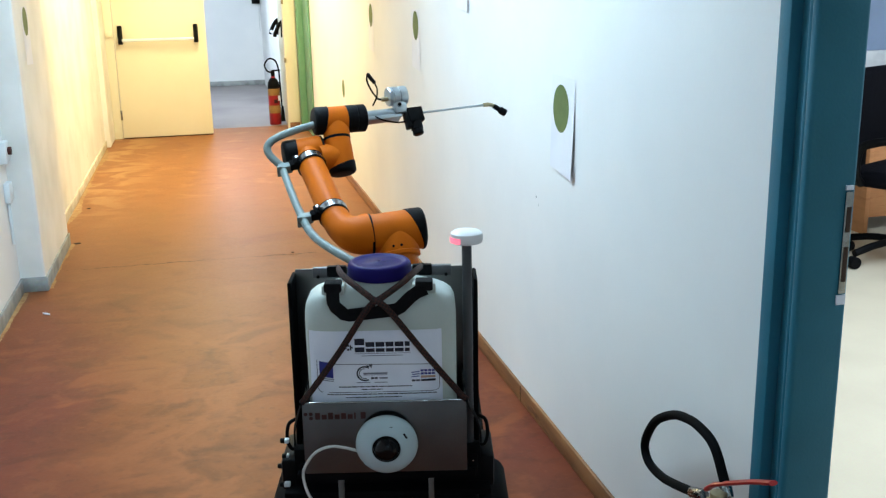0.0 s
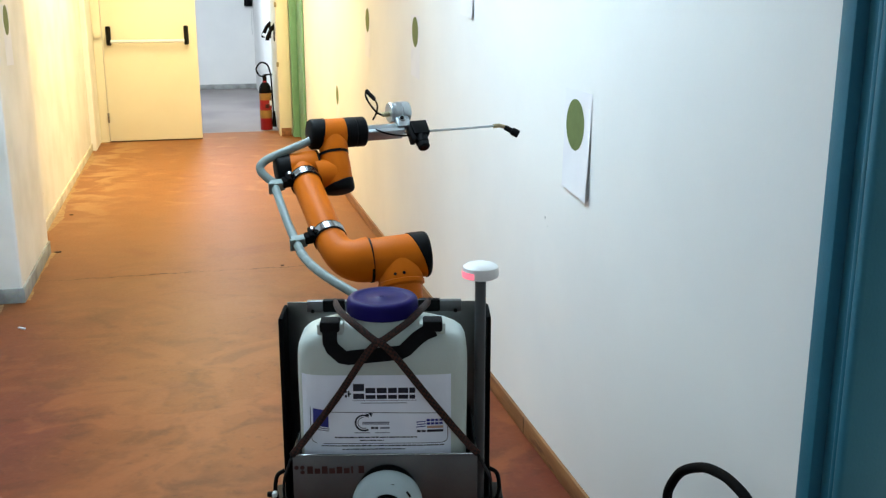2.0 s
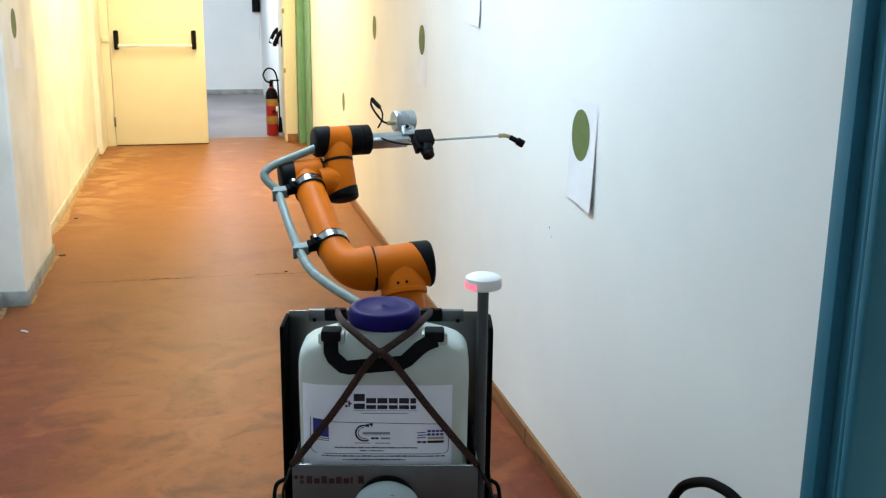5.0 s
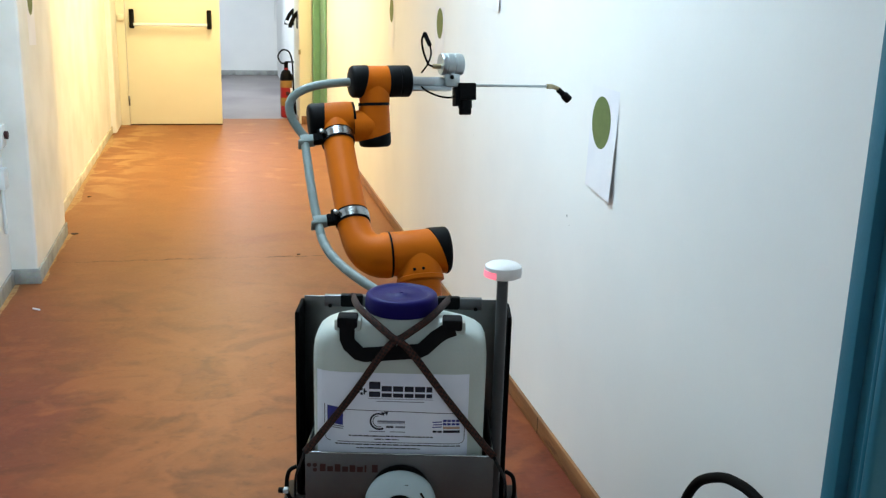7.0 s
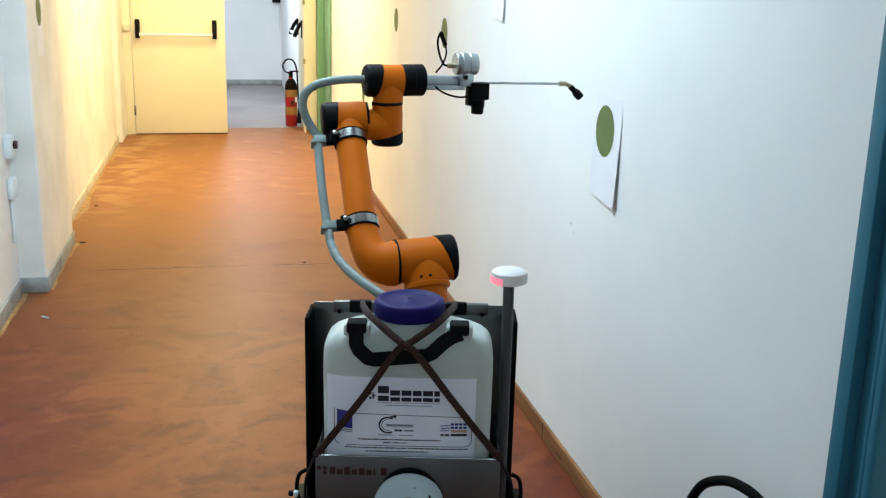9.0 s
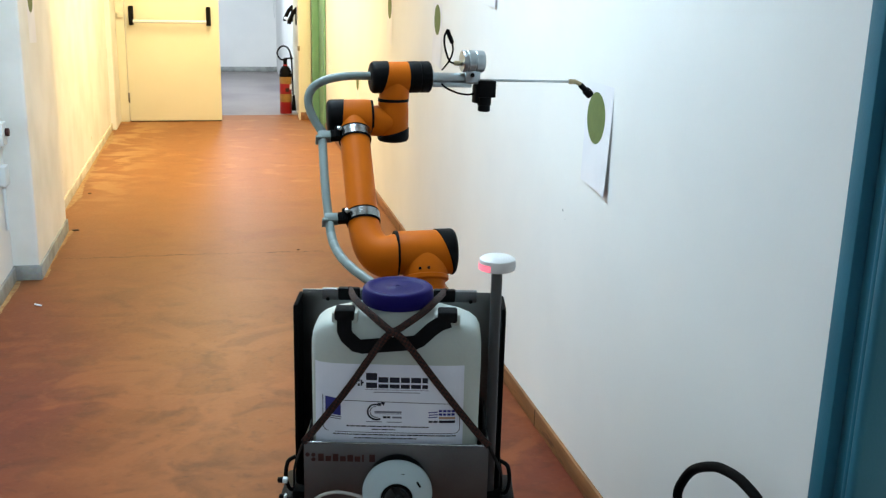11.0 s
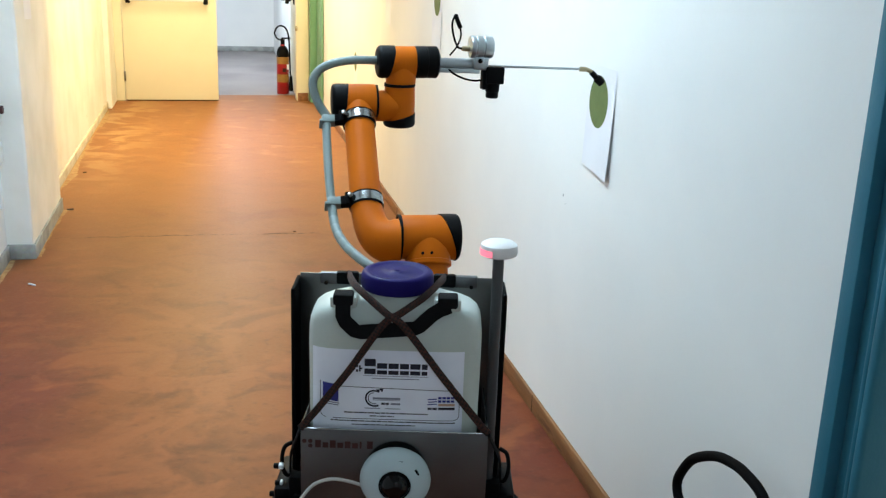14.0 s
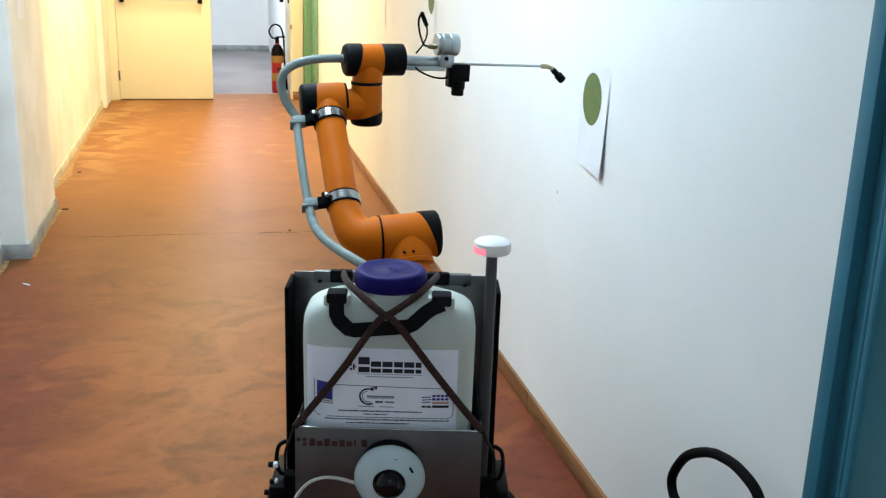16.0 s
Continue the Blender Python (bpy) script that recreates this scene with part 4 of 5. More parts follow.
x = -0.054
for wd, hg in ((0.0205, 0.030), (0.0185, 0.022), (0.0185, 0.022), (0.0165, 0.022), (0.0185, 0.022), (0.0105, 0.022)):
    ink("brand_bar", NAVY, [(x, x + wd, 0.2625, 0.2625 + hg * 0.36), (x, x + wd, 0.2625 + hg * 0.52, 0.2625 + hg)], "dark navy bars in place of the brand word")
    x += wd + 0.0024
ink("brand_mark", NAVY, [(-0.0753, -0.071, 0.270, 0.276), (-0.0695, -0.0655, 0.266, 0.271), (-0.0695, -0.0655, 0.275, 0.280), (-0.064, -0.058, 0.2715, 0.2745), (-0.064, -0.061, 0.267, 0.279)], "small dark brand mark")
ink("underline", GREY_INK, [(-0.056, 0.063, 0.2588, 0.2598), (-0.040, 0.046, 0.2535, 0.2550)])
ink("border_line", NAVY, [(-0.100, 0.112, 0.2360, 0.2372, -0.018), (0.1212, 0.1224, 0.184, 0.224), (-0.112, 0.110, 0.1720, 0.1732), (-0.136, -0.1348, 0.196, 0.245)], "dark rule round the lower block")
bm = bmesh.new()
for cx, cz, a0 in ((0.1114, 0.2225, 0), (0.1114, 0.1835, -90), (-0.1245, 0.1835, 180)):
    prev = None
    for i in range(9):
        a = radians(a0 + 90 * i / 8)
        cur = [bm.verts.new((cx + q * math.cos(a), front(cx + q * math.cos(a)) - 0.0012, cz + q * math.sin(a))) for q in (0.0098, 0.0110)]
        if prev:
            bm.faces.new((prev[0], cur[0], cur[1], prev[1]))
        prev = cur
part("border_corner", bm, NAVY, lab, "rounded corners of the rule", False)
ink("flag_block", BLUE_INK, [(-0.1305, -0.1013, 0.2085, 0.243, -0.12)], "blue flag block")
ink("flag_caption", GREY_INK, [(-0.130, -0.100, 0.2040, 0.2062, -0.10), (-0.124, -0.101, 0.1995, 0.2014, -0.10)])
bm = bmesh.new()
for r0, r1, a0, a1 in ((0.0130, 0.0162, 62, 300), (0.0098, 0.0112, 90, 290)):
    pr = None
    for i in range(23):
        a = radians(a0 + (a1 - a0) * i / 22)
        k = 0.95 + 0.2 * i / 22
        cur = [bm.verts.new((-0.0355 + rr * k * math.cos(a), front(-0.0355) - 0.0013, 0.2155 + rr * k * math.sin(a))) for rr in (r0, r1)]
        if pr:
            bm.faces.new((pr[0], cur[0], cur[1], pr[1]))
        pr = cur
for dx, dz in ((0, 0), (0.006, 0.0015)):
    q = [bm.verts.new((-0.0285 + dx + u, front(-0.03) - 0.0013, 0.2300 + dz + v)) for u, v in ((-0.004, 0.003), (0.004, 0.0025), (0.0015, -0.005))]
    bm.faces.new(q)
part("swoosh", bm, NAVY, lab, "dark curved emblem with an arrow head", False)
ink("emblem_bars", GREY_INK, [(-0.038, 0.0125, 0.2125, 0.2165), (-0.038, 0.0125, 0.2105, 0.2115)], "grey emblem caption")
ink("emblem_bars", NAVY, [(-0.0222, -0.0155, 0.2020, 0.2062), (-0.0145, -0.0086, 0.2020, 0.2062)])
ink("emblem_bars", GREY_INK, [(-0.0048, 0.0128, 0.2022, 0.2058)])
ink("emblem_caption", GREY_INK, [(-0.0533, -0.024, 0.1937, 0.1953), (-0.015, 0.0129, 0.1935, 0.1951)])
ink("fund_bars", BLUE_INK, [(0.0823 + 0.0079 * i, 0.0886 + 0.0079 * i, z, z + 0.0046) for i in range(4) for z in (0.2095, 0.2163)], "blue bars of the fund mark")
ink("fund_waves", BLUE_INK, [(0.0629, 0.0800, 0.2140, 0.2160, 0.08), (0.0640, 0.0808, 0.2090, 0.2110, 0.08), (0.0629, 0.0800, 0.2040, 0.2060, 0.08)])
ink("fund_band", PEACH_INK, [(0.0827, 0.1132, 0.2020, 0.2072)], "peach band of the fund mark")
ink("fund_foot", NAVY, [(0.0635, 0.0710, 0.1945, 0.1988), (0.0725, 0.0805, 0.1945, 0.1988), (0.0827, 0.1135, 0.1945, 0.1996)])


def text_line(x0, x1, z, hgt, seed):
    rg = random.Random(seed)
    out, x = [], x0
    while x < x1 - 0.001:
        wd = min(rg.uniform(0.003, 0.013), x1 - x)
        out.append((x, x + wd, z, z + hgt * rg.uniform(0.85, 1.1)))
        x += wd + 0.0014
    return out


ink("small_print", NAVY, text_line(-0.0903, 0.0639, 0.1838, 0.0026, 1), "small print drawn as bars")
ink("small_print", NAVY, text_line(-0.0434, 0.0015, 0.1778, 0.0020, 2))
ink("small_print", NAVY, text_line(-0.1156, 0.1152, 0.1668, 0.0024, 3), "small print drawn as bars")
ink("small_print", NAVY, text_line(-0.0765, 0.0411, 0.1600, 0.0022, 4))

# braided cords crossed over the tank
for sx in (-1, 1):
    k = 0.000 if sx < 0 else 0.006
    pts = [(sx * 0.174, 0.0, 0.735), (sx * 0.150, 0.002 - k, 0.764), (sx * 0.085 - 0.002, 0.0 - k, 0.850), (sx * 0.02 - 0.006, -0.004 - k, 0.943), (-sx * 0.012 - 0.006, 0.002 - k, 0.965), (-sx * 0.050 - 0.006, 0.030, 0.985), (-sx * 0.074 - 0.008, 0.075, 0.992), (-sx * 0.088 - 0.008, 0.14, 0.986), (-sx * 0.094 - 0.008, 0.19, 0.976), (-sx * 0.094 - 0.008, 0.225, 0.955)]
    c = thing("elastic_cord", ROBOT, "brown braided cord stretched diagonally over the tank", "cord", "crossed cords on the tank")
    part("cord", tubed(pts, 0.0070, 10, 8, 0.40, (0, -1, 0.25)), CORD, c)

# round camera on the tray, with its cable
dome = thing("dome_camera", ROBOT @ pose(0.004, -0.002, 0.649, 90, 0, 0), "white round dome camera with black bubble on steel tray", "camera")
part("mount", rodded(0.056, 0.0, 0.02, pose(0, 0.012, 0)), BLACK, dome, "black mounting ring")
part("housing", turned([(0, 0.012), (0.060, 0.012), (0.0645, 0.016), (0.0655, 0.022), (0.063, 0.029), (0.054, 0.037), (0.040, 0.044), (0.031, 0.0465), (0.0285, 0.045), (0.027, 0.038), (0, 0.038)], seg=64), SHELL, dome, "white ring housing")
part("bubble", turned([(0.027, 0.040), (0.0262, 0.047), (0.0225, 0.0555), (0.016, 0.061), (0.008, 0.0638), (0, 0.0645)], seg=48), LENS, dome, "smoked black bubble")
part("lens_ring", turned([(0.027, 0.044), (0.0295, 0.0455), (0.029, 0.0475), (0.0268, 0.0478)], seg=48), BLACK, dome)
bm = boxed(0.006, 0.014, 0.0455, 0.0467, 0.0, 0.0006, m=pose(0, 0, 0.0399))
part("mark", bm, BLACK, dome, "tiny dark mark", False)
part("mark", boxed(-0.006, 0.006, -0.0018, 0.0018, -0.002, 0.0014, m=pose(0.040, 0.026, 0.0400) @ pose(0, 0, 0, 0, 0, -58)), BLACK, dome, "tiny dark mark", False)
bm = bmesh.new()
for i in range(4):
    box(bm, -0.0016, 0.0016, i * 0.0036, i * 0.0036 + 0.0026, 0, 0.0007, m=pose(0.035, 0.031, 0.0397, -22, 22, 28))
part("maker_bars", bm, BLACK, dome, "maker's mark drawn as tiny bars", False)
cable = thing("camera_cable", ROBOT, "thin white cable looping from the dome camera", "cable")
part("cable", tubed([(-0.058, -0.018, 0.632), (-0.085, -0.022, 0.642), (-0.115, -0.028, 0.648), (-0.145, -0.030, 0.637), (-0.168, -0.026, 0.606), (-0.176, -0.018, 0.575), (-0.168, -0.012, 0.530), (-0.150, -0.002, 0.495), (-0.138, 0.006, 0.46)], 0.0032, 10), CABLE, cable)
part("sleeve", tubed([(-0.150, -0.003, 0.495), (-0.138, 0.005, 0.462), (-0.13, 0.012, 0.43)], 0.0046, 10), BLACK, cable, "black strain relief")


# ---- the robot arm ----
# seconds; forearm's foot in the elbow; wrist; seal between the second and third wrist joints; yaw and pitch of the tool; roll of the tool
ARM = [
    (0.0, (0.2745, 2.9790, 0.9219), (0.2223, 3.3515, 1.0933), (0.3031, 3.3523, 1.1245), 9.7, 2.8, 30),
    (0.5, (0.2739, 2.9790, 0.9221), (0.2214, 3.3515, 1.0930), (0.3021, 3.3523, 1.1244), 9.8, 2.3, 32),
    (1.0, (0.2740, 2.9790, 0.9224), (0.2216, 3.3515, 1.0932), (0.3022, 3.3523, 1.1246), 9.8, 1.4, 37),
    (1.5, (0.2743, 2.9790, 0.9227), (0.2221, 3.3515, 1.0934), (0.3027, 3.3523, 1.1248), 9.8, 0.8, 43),
    (2.0, (0.2743, 2.9790, 0.9227), (0.2221, 3.3515, 1.0934), (0.3027, 3.3523, 1.1248), 9.8, 0.8, 46),
    (4.2, (0.2743, 2.9790, 0.9229), (0.2223, 3.3515, 1.0935), (0.3028, 3.3523, 1.1249), 9.8, 0.7, 46),
    (5.7, (0.2741, 2.9790, 0.9229), (0.2220, 3.3515, 1.0936), (0.3026, 3.3523, 1.1249), 9.8, 0.7, 46),
    (6.3, (0.2743, 2.9790, 0.9210), (0.2332, 3.3306, 1.1391), (0.3178, 3.3314, 1.1788), 9.8, -1.7, 34),
    (6.5, (0.2745, 2.9790, 0.9220), (0.2371, 3.3157, 1.1653), (0.3204, 3.3165, 1.2035), 9.8, -1.0, 26),
    (7.0, (0.2744, 2.9790, 0.9229), (0.2488, 3.2798, 1.2098), (0.3401, 3.2807, 1.2412), 7.2, -1.3, 10),
    (7.5, (0.2743, 2.9790, 0.9228), (0.2506, 3.2778, 1.2137), (0.3410, 3.2787, 1.2490), 8.5, -1.3, 8),
    (8.0, (0.2742, 2.9790, 0.9219), (0.2606, 3.2469, 1.2398), (0.3510, 3.2478, 1.2721), 7.9, -1.1, 2),
    (8.5, (0.2741, 2.9790, 0.9219), (0.2606, 3.2479, 1.2398), (0.3520, 3.2488, 1.2721), 7.9, -1.1, 1),
    (9.7, (0.2744, 2.9790, 0.9219), (0.2608, 3.2489, 1.2388), (0.3512, 3.2498, 1.2711), 7.7, -1.1, 1),
    (11.6, (0.3059, 2.9793, 0.9025), (0.3147, 3.2734, 1.2008), (0.4108, 3.2743, 1.2361), 2.2, -1.4, 0),
    (12.5, (0.3057, 2.9793, 0.9023), (0.3133, 3.2744, 1.1994), (0.4082, 3.2753, 1.2347), 2.0, -1.3, 0),
    (13.0, (0.3009, 2.9793, 0.9053), (0.3019, 3.2743, 1.2018), (0.3960, 3.2752, 1.2361), 1.4, -1.5, 0),
    (13.5, (0.3019, 2.9793, 0.9053), (0.3038, 3.2763, 1.2010), (0.3980, 3.2772, 1.2343), 1.6, -1.5, 0),
    (14.0, (0.3078, 2.9793, 0.9044), (0.3165, 3.2754, 1.2000), (0.4146, 3.2763, 1.2343), 1.4, -1.3, 0),
    (15.0, (0.3078, 2.9793, 0.9053), (0.3176, 3.2774, 1.2000), (0.4157, 3.2784, 1.2333), 1.4, -1.3, 0),
    (15.5, (0.3049, 2.9793, 0.9063), (0.3127, 3.2784, 1.2000), (0.4088, 3.2793, 1.2333), 1.4, -1.4, 0),
    (15.7, (0.3029, 2.9793, 0.9053), (0.3088, 3.2784, 1.2000), (0.4039, 3.2792, 1.2333), 1.6, -1.4, 0),
    (15.9, (0.2824, 2.9791, 0.9042), (0.2695, 3.2770, 1.1990), (0.3628, 3.2779, 1.2343), 5.1, -1.7, 0),
    (16.0, (0.2745, 2.9790, 0.9042), (0.2538, 3.2759, 1.1990), (0.3461, 3.2767, 1.2343), 6.8, -1.9, 0),
]
AXLE = Vector((0.996, 0.020, 0.068)).normalized()               # the elbow's axle, pointing to the capped side
BASE = ROBOT @ Vector((0.055, 0.43, 0.516))
arm = thing("robot_arm", Matrix.Translation(BASE), "orange robot arm with black end caps on the mobile robot", "robot arm")
BASE_I = Matrix.Translation(-BASE)


def upper_pose(e):
    """Elbow, standing on the upper arm, which leans from the base."""
    top = Vector(e) + AXLE * 0.128 + Vector((0, 0, -0.004))
    z = (top - BASE - Vector((0.02, 0.0, 0.06))).normalized()
    return BASE_I @ basis(top, z, AXLE)


def fore_pose(e, w):
    return BASE_I @ basis(e, Vector(w) - Vector(e), AXLE)



def lean(roll):
    """How far the whole wrist leans back about the forearm's end; the tool turns by the rest."""
    return min(26.0, 0.87 * roll)


def wrist_pose(r, yaw, roll):
    return BASE_I @ pose(*r, 0, 0, yaw) @ pose(0, 0, 0, -lean(roll), 0, 0)


def tool_pose(r, yaw, pitch, roll):
    return wrist_pose(r, yaw, roll) @ pose(0, 0, 0.057, 0, -pitch, 0) @ pose(0, 0, 0, lean(roll) - roll, 0, 0)


part("base", turned([(0, 0), (0.085, 0), (0.088, 0.004), (0.088, 0.02), (0.078, 0.03), (0.066, 0.05), (0.062, 0.075), (0, 0.075)]), ORANGE, arm)

# upper arm and elbow; local x is the elbow's axle, z runs up the upper arm
upper = part("upper_arm", turned([(0, -0.34), (0.047, -0.34), (0.046, -0.10), (0.047, -0.075), (0.053, -0.070), (0.0555, -0.035), (0.050, 0.0), (0, 0.0)]), ORANGE, arm)
rx = pose(0, 0, 0) @ ALONG_X
part("elbow_housing", turned([(0, -0.066), (0.051, -0.066), (0.0525, -0.063), (0.0535, 0.0), (0.0545, 0.040), (0.0545, 0.066), (0, 0.066)], rx, 48), ORANGE, upper)
part("elbow_cap", end_cap(0.0565, 0.047, 0.077, -0.36, basis((0, 0, 0), (1, 0, 0), (0, 0, 1))), BLACK, upper, "black end cap")
part("seal", turned([(0.048, -0.071), (0.0542, -0.071), (0.0542, -0.064), (0.048, -0.064)], rx, 48), BLACK, upper, "black joint seal")
part("collar", turned([(0.051, -0.074), (0.0555, -0.071), (0.056, -0.062), (0.052, -0.059)], None, 40), ORANGE, upper)
for a in (-112, -90):
    part("bolt", rodded(0.0038, 0.0, 0.003, basis(Vector((0.0535 * math.cos(radians(a)), 0.0535 * math.sin(radians(a)), -0.050)), (math.cos(radians(a)), math.sin(radians(a)), 0), (0, 0, 1)), 10), BLACK, upper)

# forearm; z runs from the elbow to the wrist, x is the axle
OFF = -0.011
bm = turned([(0.0390, 0.085), (0.0385, 0.10), (0.0375, 0.13), (0.0375, 0.33), (0.0375, 0.36), (0.0370, 0.385), (0.0365, 0.41), (0, 0.41)], pose(OFF, 0, 0), 40)
fore = part("forearm", bm, ORANGE, arm)
bend, wide = [], []
for i in range(21):
    k = i / 20
    c = ((1 - k) ** 3, 3 * k * (1 - k) ** 2, 3 * k * k * (1 - k), k ** 3)
    bend.append(Vector((c[0] * OFF + c[1] * OFF + c[2] * 0.002 + c[3] * 0.0585, 0, c[0] * 0.122 + c[1] * 0.036 - c[2] * 0.004 - c[3] * 0.004)))
    wide.append(0.0382 + 0.0163 * (k * k * (3 - 2 * k)) ** 1.5)
part("elbow_half", sweep(bmesh.new(), bend, wide, 48), ORANGE, fore)
part("wrist_housing", turned([(0, -0.042), (0.0425, -0.042), (0.0430, -0.036), (0.0430, 0.020), (0.0415, 0.033), (0.040, 0.036), (0, 0.036)], pose(0, 0, 0.408) @ ALONG_X, 44), ORANGE, fore)
part("wrist_cap", end_cap(0.0440, 0.036, 0.077, -0.12, basis((0, 0, 0.408), (-1, 0, 0), (0, 0, 1))), BLACK, fore, "black end cap")
part("wrist_seal", turned([(0.036, 0.0345), (0.0408, 0.0345), (0.0408, 0.0405), (0.036, 0.0405)], pose(0, 0, 0.408) @ ALONG_X, 44), BLACK, fore, "black joint seal")


def pipe_clip(z):
    """Band clamp with a worm screw and a grey conduit holder."""
    bm = turned([(0.0388, z - 0.011), (0.042, z - 0.011), (0.042, z + 0.011), (0.0388, z + 0.011)], None, 40)
    band = part("band_clamp", bm, ZINC, fore, "bright zinc band clamp")
    band.matrix_basis = pose(OFF, 0, 0)
    bm = turned([(0.0392, z - 0.016), (0.0408, z - 0.016), (0.0408, z - 0.0115), (0.0392, z - 0.0115)], None, 36)
    revolve(bm, [(0.0392, z + 0.0115), (0.0408, z + 0.0115), (0.0408, z + 0.016), (0.0392, z + 0.016)], None, 36)
    part("rubber_liner", bm, RUBBER, band, "black rubber liner")
    bm = boxed(-0.062, -0.030, -0.022, 0.0, z - 0.015, z + 0.009, bevel=0.003)
    rod(bm, 0.006, -0.016, 0.016, pose(-0.046, -0.025, z - 0.002), 14, 0.001)
    part("worm_screw", bm, BLACK_METAL, band, "dark worm screw block")
    part("screw_head", rodded(0.007, -0.006, 0.006, pose(-0.040, -0.030, z + 0.004) @ pose(0, 0, 0, 90, 0, 0), 12), ZINC, band)
    bm = boxed(-0.094, -0.056, -0.016, 0.010, z - 0.011, z + 0.011, bevel=0.003)
    box(bm, -0.100, -0.086, -0.020, 0.014, z - 0.013, z - 0.005, bevel=0.002)
    part("conduit_clip", bm, CONDUIT, band, "grey plastic conduit clip")


CLIP_LO, CLIP_HI = 0.105, 0.345
for z in (CLIP_LO, CLIP_HI):
    pipe_clip(z)
HOSE_X, HOSE_Y = -0.082 + OFF, -0.003
part("hose", tubed([(HOSE_X, HOSE_Y, CLIP_LO - 0.02), (HOSE_X - 0.003, HOSE_Y, 0.18), (HOSE_X - 0.002, HOSE_Y, 0.28), (HOSE_X, HOSE_Y, CLIP_HI + 0.02)], 0.0108, 16), CONDUIT, fore, "grey flexible conduit")

# second wrist joint, and third above it; x runs along the tool
COL = 0.001
wrist = part("wrist", turned([(0, -0.098), (0.0385, -0.098), (0.0395, -0.094), (0.0398, -0.03), (0.0385, -0.004), (0, -0.004)], pose(COL, 0, 0), 44), ORANGE, arm)
part("link", turned([(0.0385, -0.062), (0.0395, -0.045), (0.039, -0.012), (0.036, 0.0), (0, 0.0)], pose(COL, 0, -0.055) @ ALONG_X, 44), ORANGE, wrist)
part("lower_cap", end_cap(0.0412, 0.082, 0.109, 0.27, pose(COL, 0, 0, 0, 180, 0)), BLACK, wrist, "black end cap")
part("seal", turned([(0.034, -0.0045), (0.0400, -0.0045), (0.0400, 0.003), (0.034, 0.003)], pose(COL, 0, 0), 44), BLACK, wrist, "black joint seal")
part("neck", turned([(0, 0.002), (0.0380, 0.002), (0.0388, 0.012), (0.039, 0.03), (0.036, 0.05), (0, 0.05)], pose(COL + 0.002, 0, 0), 44), ORANGE, wrist)
part("third_joint", turned([(0, -0.046), (0.038, -0.046), (0.0395, -0.040), (0.0395, 0.036), (0.038, 0.041), (0, 0.041)], pose(0.006, 0, 0.057) @ ALONG_X, 44), ORANGE, wrist)
part("rear_cap", end_cap(0.0412, 0.029, 0.066, -0.22, basis((0.006, 0, 0.057), (-1, 0, 0), (0, 0, 1))), BLACK, wrist, "black end cap")
bm = turned([(0, 0.036), (0.039, 0.036), (0.0405, 0.039), (0.0405, 0.067), (0.0394, 0.068), (0.0394, 0.0715), (0.0405, 0.0725), (0.0405, 0.094), (0.037, 0.097), (0, 0.097)], pose(0.0, 0, 0.057) @ ALONG_X, 44)
part("flange_ring", bm, BLACK, wrist, "black tool flange")

# spray tool; x runs along the lance
tool = part("tool", turned([(0, 0.094), (0.026, 0.094), (0.026, 0.102), (0.0145, 0.104), (0.0145, 0.205), (0, 0.205)], ALONG_X, 28), ALU, arm, "aluminium spray tool")
bm = boxed(0.100, 0.208, -0.019, 0.019, -0.022, -0.010, bevel=0.002)
part("carrier", bm, ALU, tool)
LANCE_Y = 0.016
part("lance", rodded(0.0034, 0.2, 0.508, pose(0, LANCE_Y, -0.005) @ ALONG_X, 12), ALU, tool, "thin steel spray lance")
bm = rodded(0.0068, 0.496, 0.516, pose(0, LANCE_Y, -0.005) @ ALONG_X, 6, 0.001)
rod(bm, 0.0058, 0.0, 0.02, basis((0.516, LANCE_Y, -0.005), (0.85, 0, -0.35), (0, 1, 0)), 14, 0.001)
part("brass_elbow", bm, BRASS, tool, "brass nozzle elbow")
bm = rodded(0.0078, 0.0, 0.028, basis((0.530, LANCE_Y, -0.012), (0.72, 0, -0.62), (0, 1, 0)), 18, 0.002)
rod(bm, 0.0115, 0.022, 0.046, basis((0.530, LANCE_Y, -0.012), (0.72, 0, -0.62), (0, 1, 0)), 18, 0.003)
part("nozzle", bm, BLACK, tool, "black plastic nozzle")
# solenoid valve over the tube
bm = boxed(0.150, 0.190, -0.012, 0.012, -0.012, 0.032, bevel=0.005)
rod(bm, 0.010, -0.016, 0.016, pose(0.168, 0, 0.014) @ pose(0, 0, 0, 90, 0, 0), 18)
br = part("bracket", bm, ALU, tool, "dull aluminium bracket")
part("bracket_bolt", rodded(0.006, -0.02, -0.016, pose(0.165, 0, 0.012) @ pose(0, 0, 0, -90, 0, 0), 12), BLACK, br)
val = part("valve", turned([(0, 0.140), (0.0267, 0.140), (0.0285, 0.143), (0.0285, 0.150), (0.0272, 0.1515), (0.0272, 0.1535), (0.0285, 0.155), (0.0285, 0.171), (0.0272, 0.1725), (0.0272, 0.1745), (0.0285, 0.176), (0.0285, 0.195), (0.0267, 0.198), (0, 0.198)], pose(0, 0, 0.046) @ ALONG_X, 40), ALU, tool, "round aluminium solenoid valve")
part("fitting", rodded(0.0065, 0.118, 0.141, pose(0, 0, 0.040) @ ALONG_X, 12), BRASS, val, "brass cable fitting")
part("lead", tubed([(0.118, 0, 0.040), (0.105, -0.004, 0.046), (0.092, -0.006, 0.075), (0.088, -0.006, 0.105), (0.096, -0.006, 0.126)], 0.0028, 8), RUBBER, val, "thin black lead")
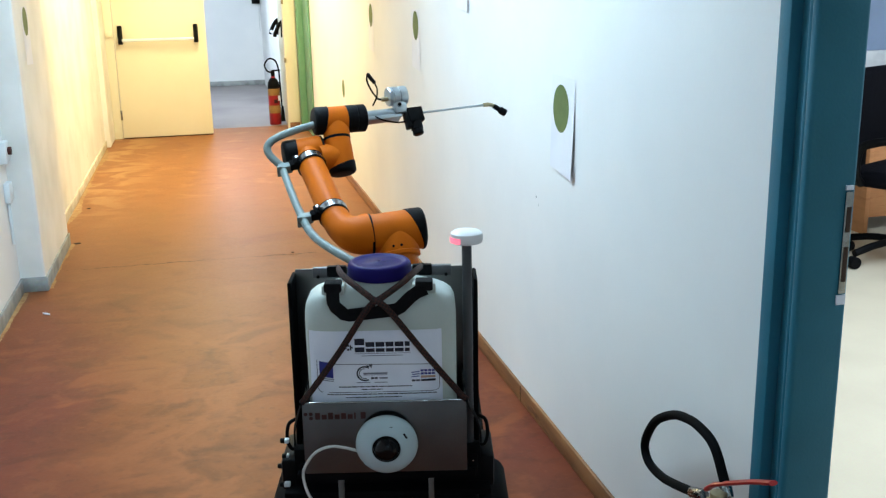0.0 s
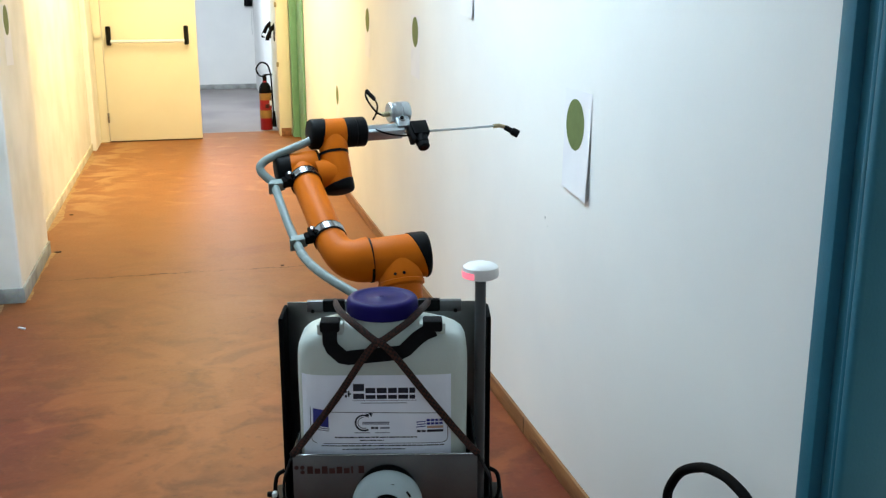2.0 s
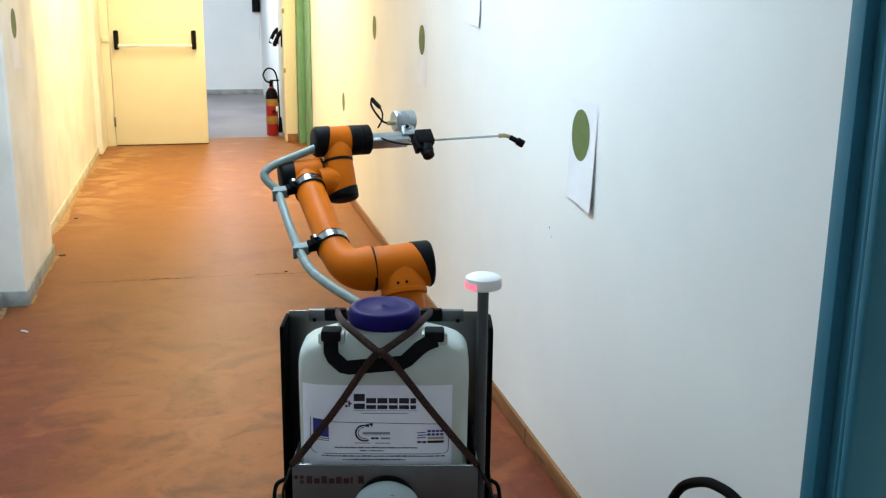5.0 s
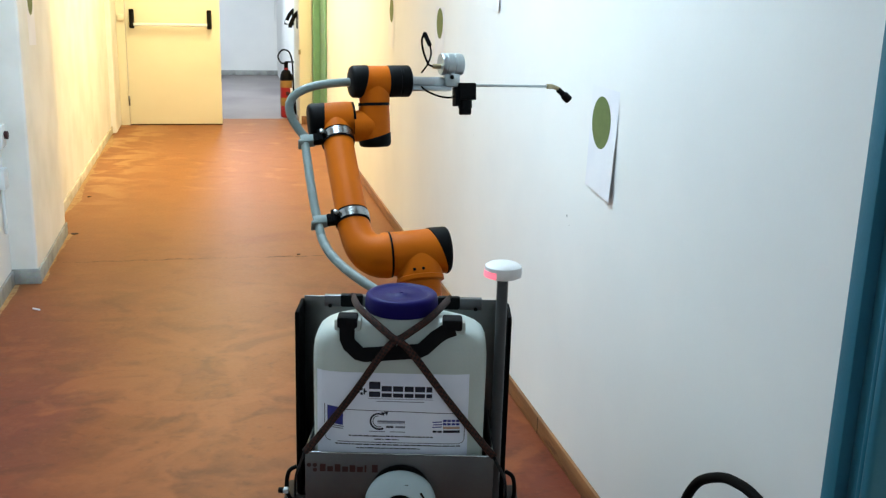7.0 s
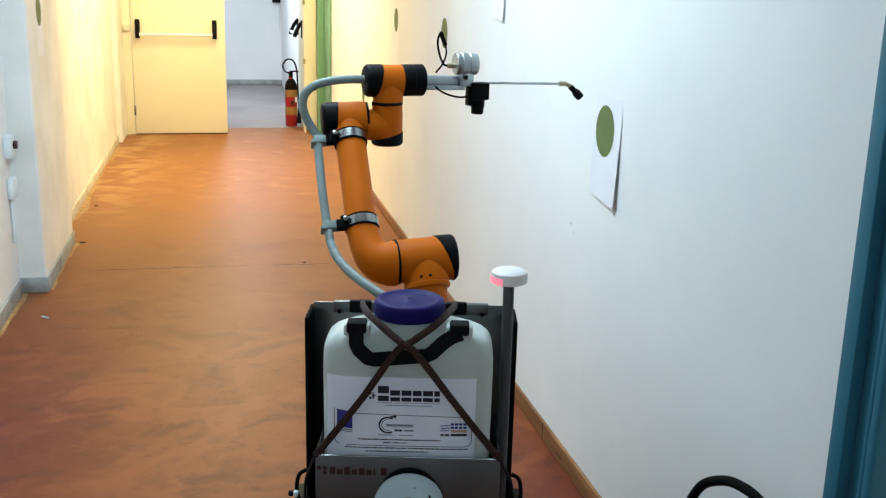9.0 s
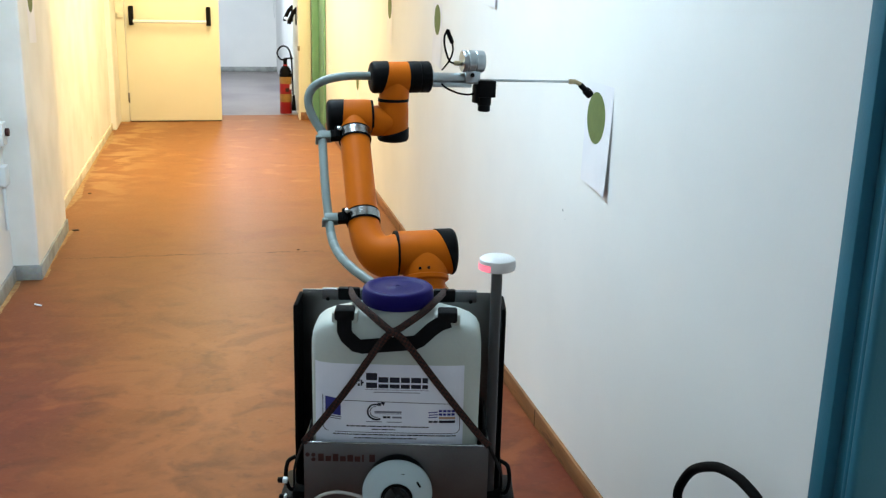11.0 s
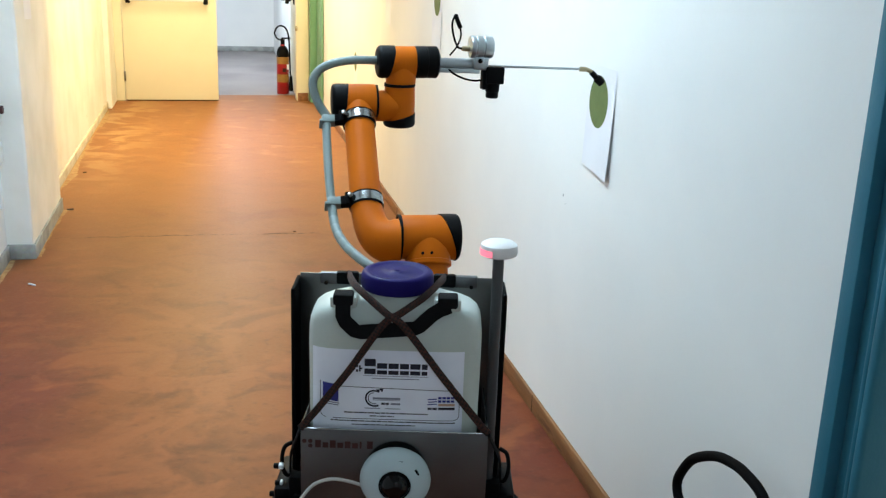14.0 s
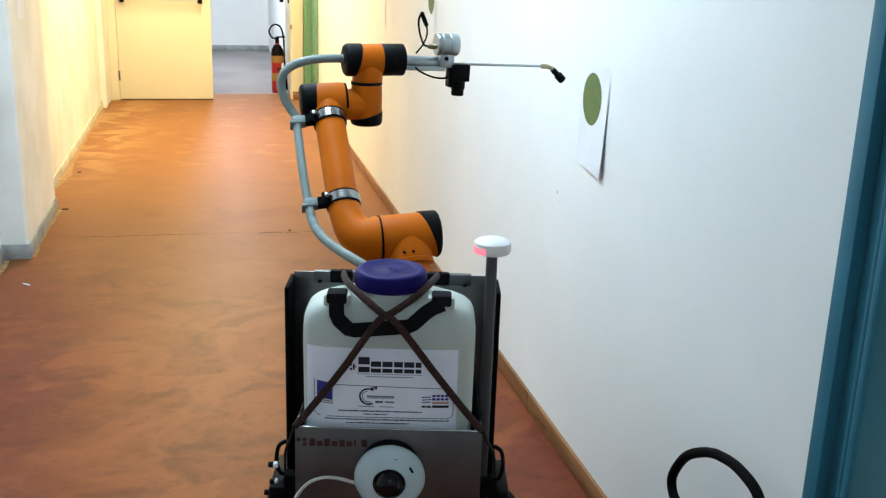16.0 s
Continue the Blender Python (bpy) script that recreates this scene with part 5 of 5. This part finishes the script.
part("plug", tubed([(0.095, -0.006, 0.124), (0.102, -0.006, 0.108), (0.110, -0.006, 0.092)], 0.0058, 10), BLACK, val, "black cable plug")
part("lead_tail", tubed([(0.110, -0.006, 0.092), (0.112, -0.006, 0.07), (0.103, -0.006, 0.045), (0.086, -0.004, 0.022)], 0.0024, 8), RUBBER, val)
# camera under the lance
camb = part("camera_body", boxed(0.184, 0.232, -0.020, 0.020, -0.046, -0.002, bevel=0.003), BLACK, tool, "black industrial camera")
part("camera_back", boxed(0.176, 0.190, -0.014, 0.014, -0.062, -0.012, bevel=0.003), BLACK, camb)
part("camera_lens", turned([(0, -0.084), (0.014, -0.084), (0.0165, -0.081), (0.0165, -0.068), (0.0185, -0.066), (0.0185, -0.045), (0, -0.045)], pose(0.207, 0, 0), 28), BLACK, camb, "black camera lens")
part("lens_glass", turned([(0, -0.0845), (0.011, -0.0845), (0.0115, -0.084)], pose(0.207, 0, 0), 20), LENS, camb)
part("camera_lead", tubed([(0.184, 0, -0.036), (0.160, -0.004, -0.040), (0.130, -0.006, -0.036), (0.100, -0.006, -0.024), (0.085, -0.004, -0.012)], 0.0026, 8), RUBBER, camb, "thin black lead")

for o in (br, val, camb):
    o.matrix_basis = pose(0.039, -0.014, 0)

# flexible conduit, in short rigid lengths that follow the arm
R_HOSE = 0.0108
N_TOP, N_LOW = 16, 9
HOSE_END = BASE_I @ ROBOT @ Vector((-0.035, 0.40, 0.90))


def hose_points(e, w, r, yaw, roll):
    """Two bends of the conduit in the arm's space: clip to rear of the wrist, and clip to the robot's deck."""
    f, q = fore_pose(e, w), wrist_pose(r, yaw, roll)
    up = f.to_3x3() @ Vector((0, 0, 1))
    a = f @ Vector((HOSE_X, HOSE_Y, CLIP_HI + 0.015))
    k = roll / 48
    b = q @ Vector((-0.055, 0, 0.06 - 0.02 * k))
    back = q.to_3x3() @ Vector((-1, 0, 0))
    top = (a, a + (up * 0.7 + Vector((-0.62 - 0.25 * k, -0.1, 0.35))) * (0.110 - 0.035 * k), b + back * (0.165 - 0.045 * k) + Vector((0, -0.02, 0.012 - 0.055 * k)), b)
    c = f @ Vector((HOSE_X, HOSE_Y, CLIP_LO - 0.015))
    low = (c, c - up * 0.09, HOSE_END + Vector((-0.085, 0.05, 0.05)), HOSE_END)

    def curve(p, n):
        return [p[0] * (1 - t) ** 3 + p[1] * (3 * t * (1 - t) ** 2) + p[2] * (3 * t * t * (1 - t)) + p[3] * t ** 3 for t in [i / n for i in range(n + 1)]]
    return curve(top, N_TOP), curve(low, N_LOW)


first = hose_points(ARM[0][1], ARM[0][2], ARM[0][3], ARM[0][4], ARM[0][6])
segments = []
for which in (0, 1):
    for i in range(len(first[which]) - 1):
        length = max((hose_points(a[1], a[2], a[3], a[4], a[6])[which][i + 1] - hose_points(a[1], a[2], a[3], a[4], a[6])[which][i]).length for a in ARM)
        caps = [(R_HOSE * math.sin(k * math.pi / 8), R_HOSE * math.cos(k * math.pi / 8)) for k in range(5)]
        bm = turned([(q, -length / 2 - v) for q, v in caps] + [(q, length / 2 + v) for q, v in reversed(caps)], None, 20)
        segments.append((which, i, part("hose_segment", bm, CONDUIT, arm, "grey flexible conduit")))


def motions():
    """Everything that moves: the arm's links, the tool and the conduit."""
    walk(upper, [(t, upper_pose(e)) for t, e, w, r, yaw, pitch, roll in ARM])
    walk(fore, [(t, fore_pose(e, w)) for t, e, w, r, yaw, pitch, roll in ARM])
    walk(wrist, [(t, wrist_pose(r, yaw, roll)) for t, e, w, r, yaw, pitch, roll in ARM])
    walk(tool, [(t, tool_pose(r, yaw, pitch, roll)) for t, e, w, r, yaw, pitch, roll in ARM])
    bends = [(t, hose_points(e, w, r, yaw, roll)) for t, e, w, r, yaw, pitch, roll in ARM]
    for which, i, ob in segments:
        walk(ob, [(t, basis((b[which][i] + b[which][i + 1]) / 2, b[which][i + 1] - b[which][i], (0.3, -1, 0.2))) for t, b in bends])


motions()
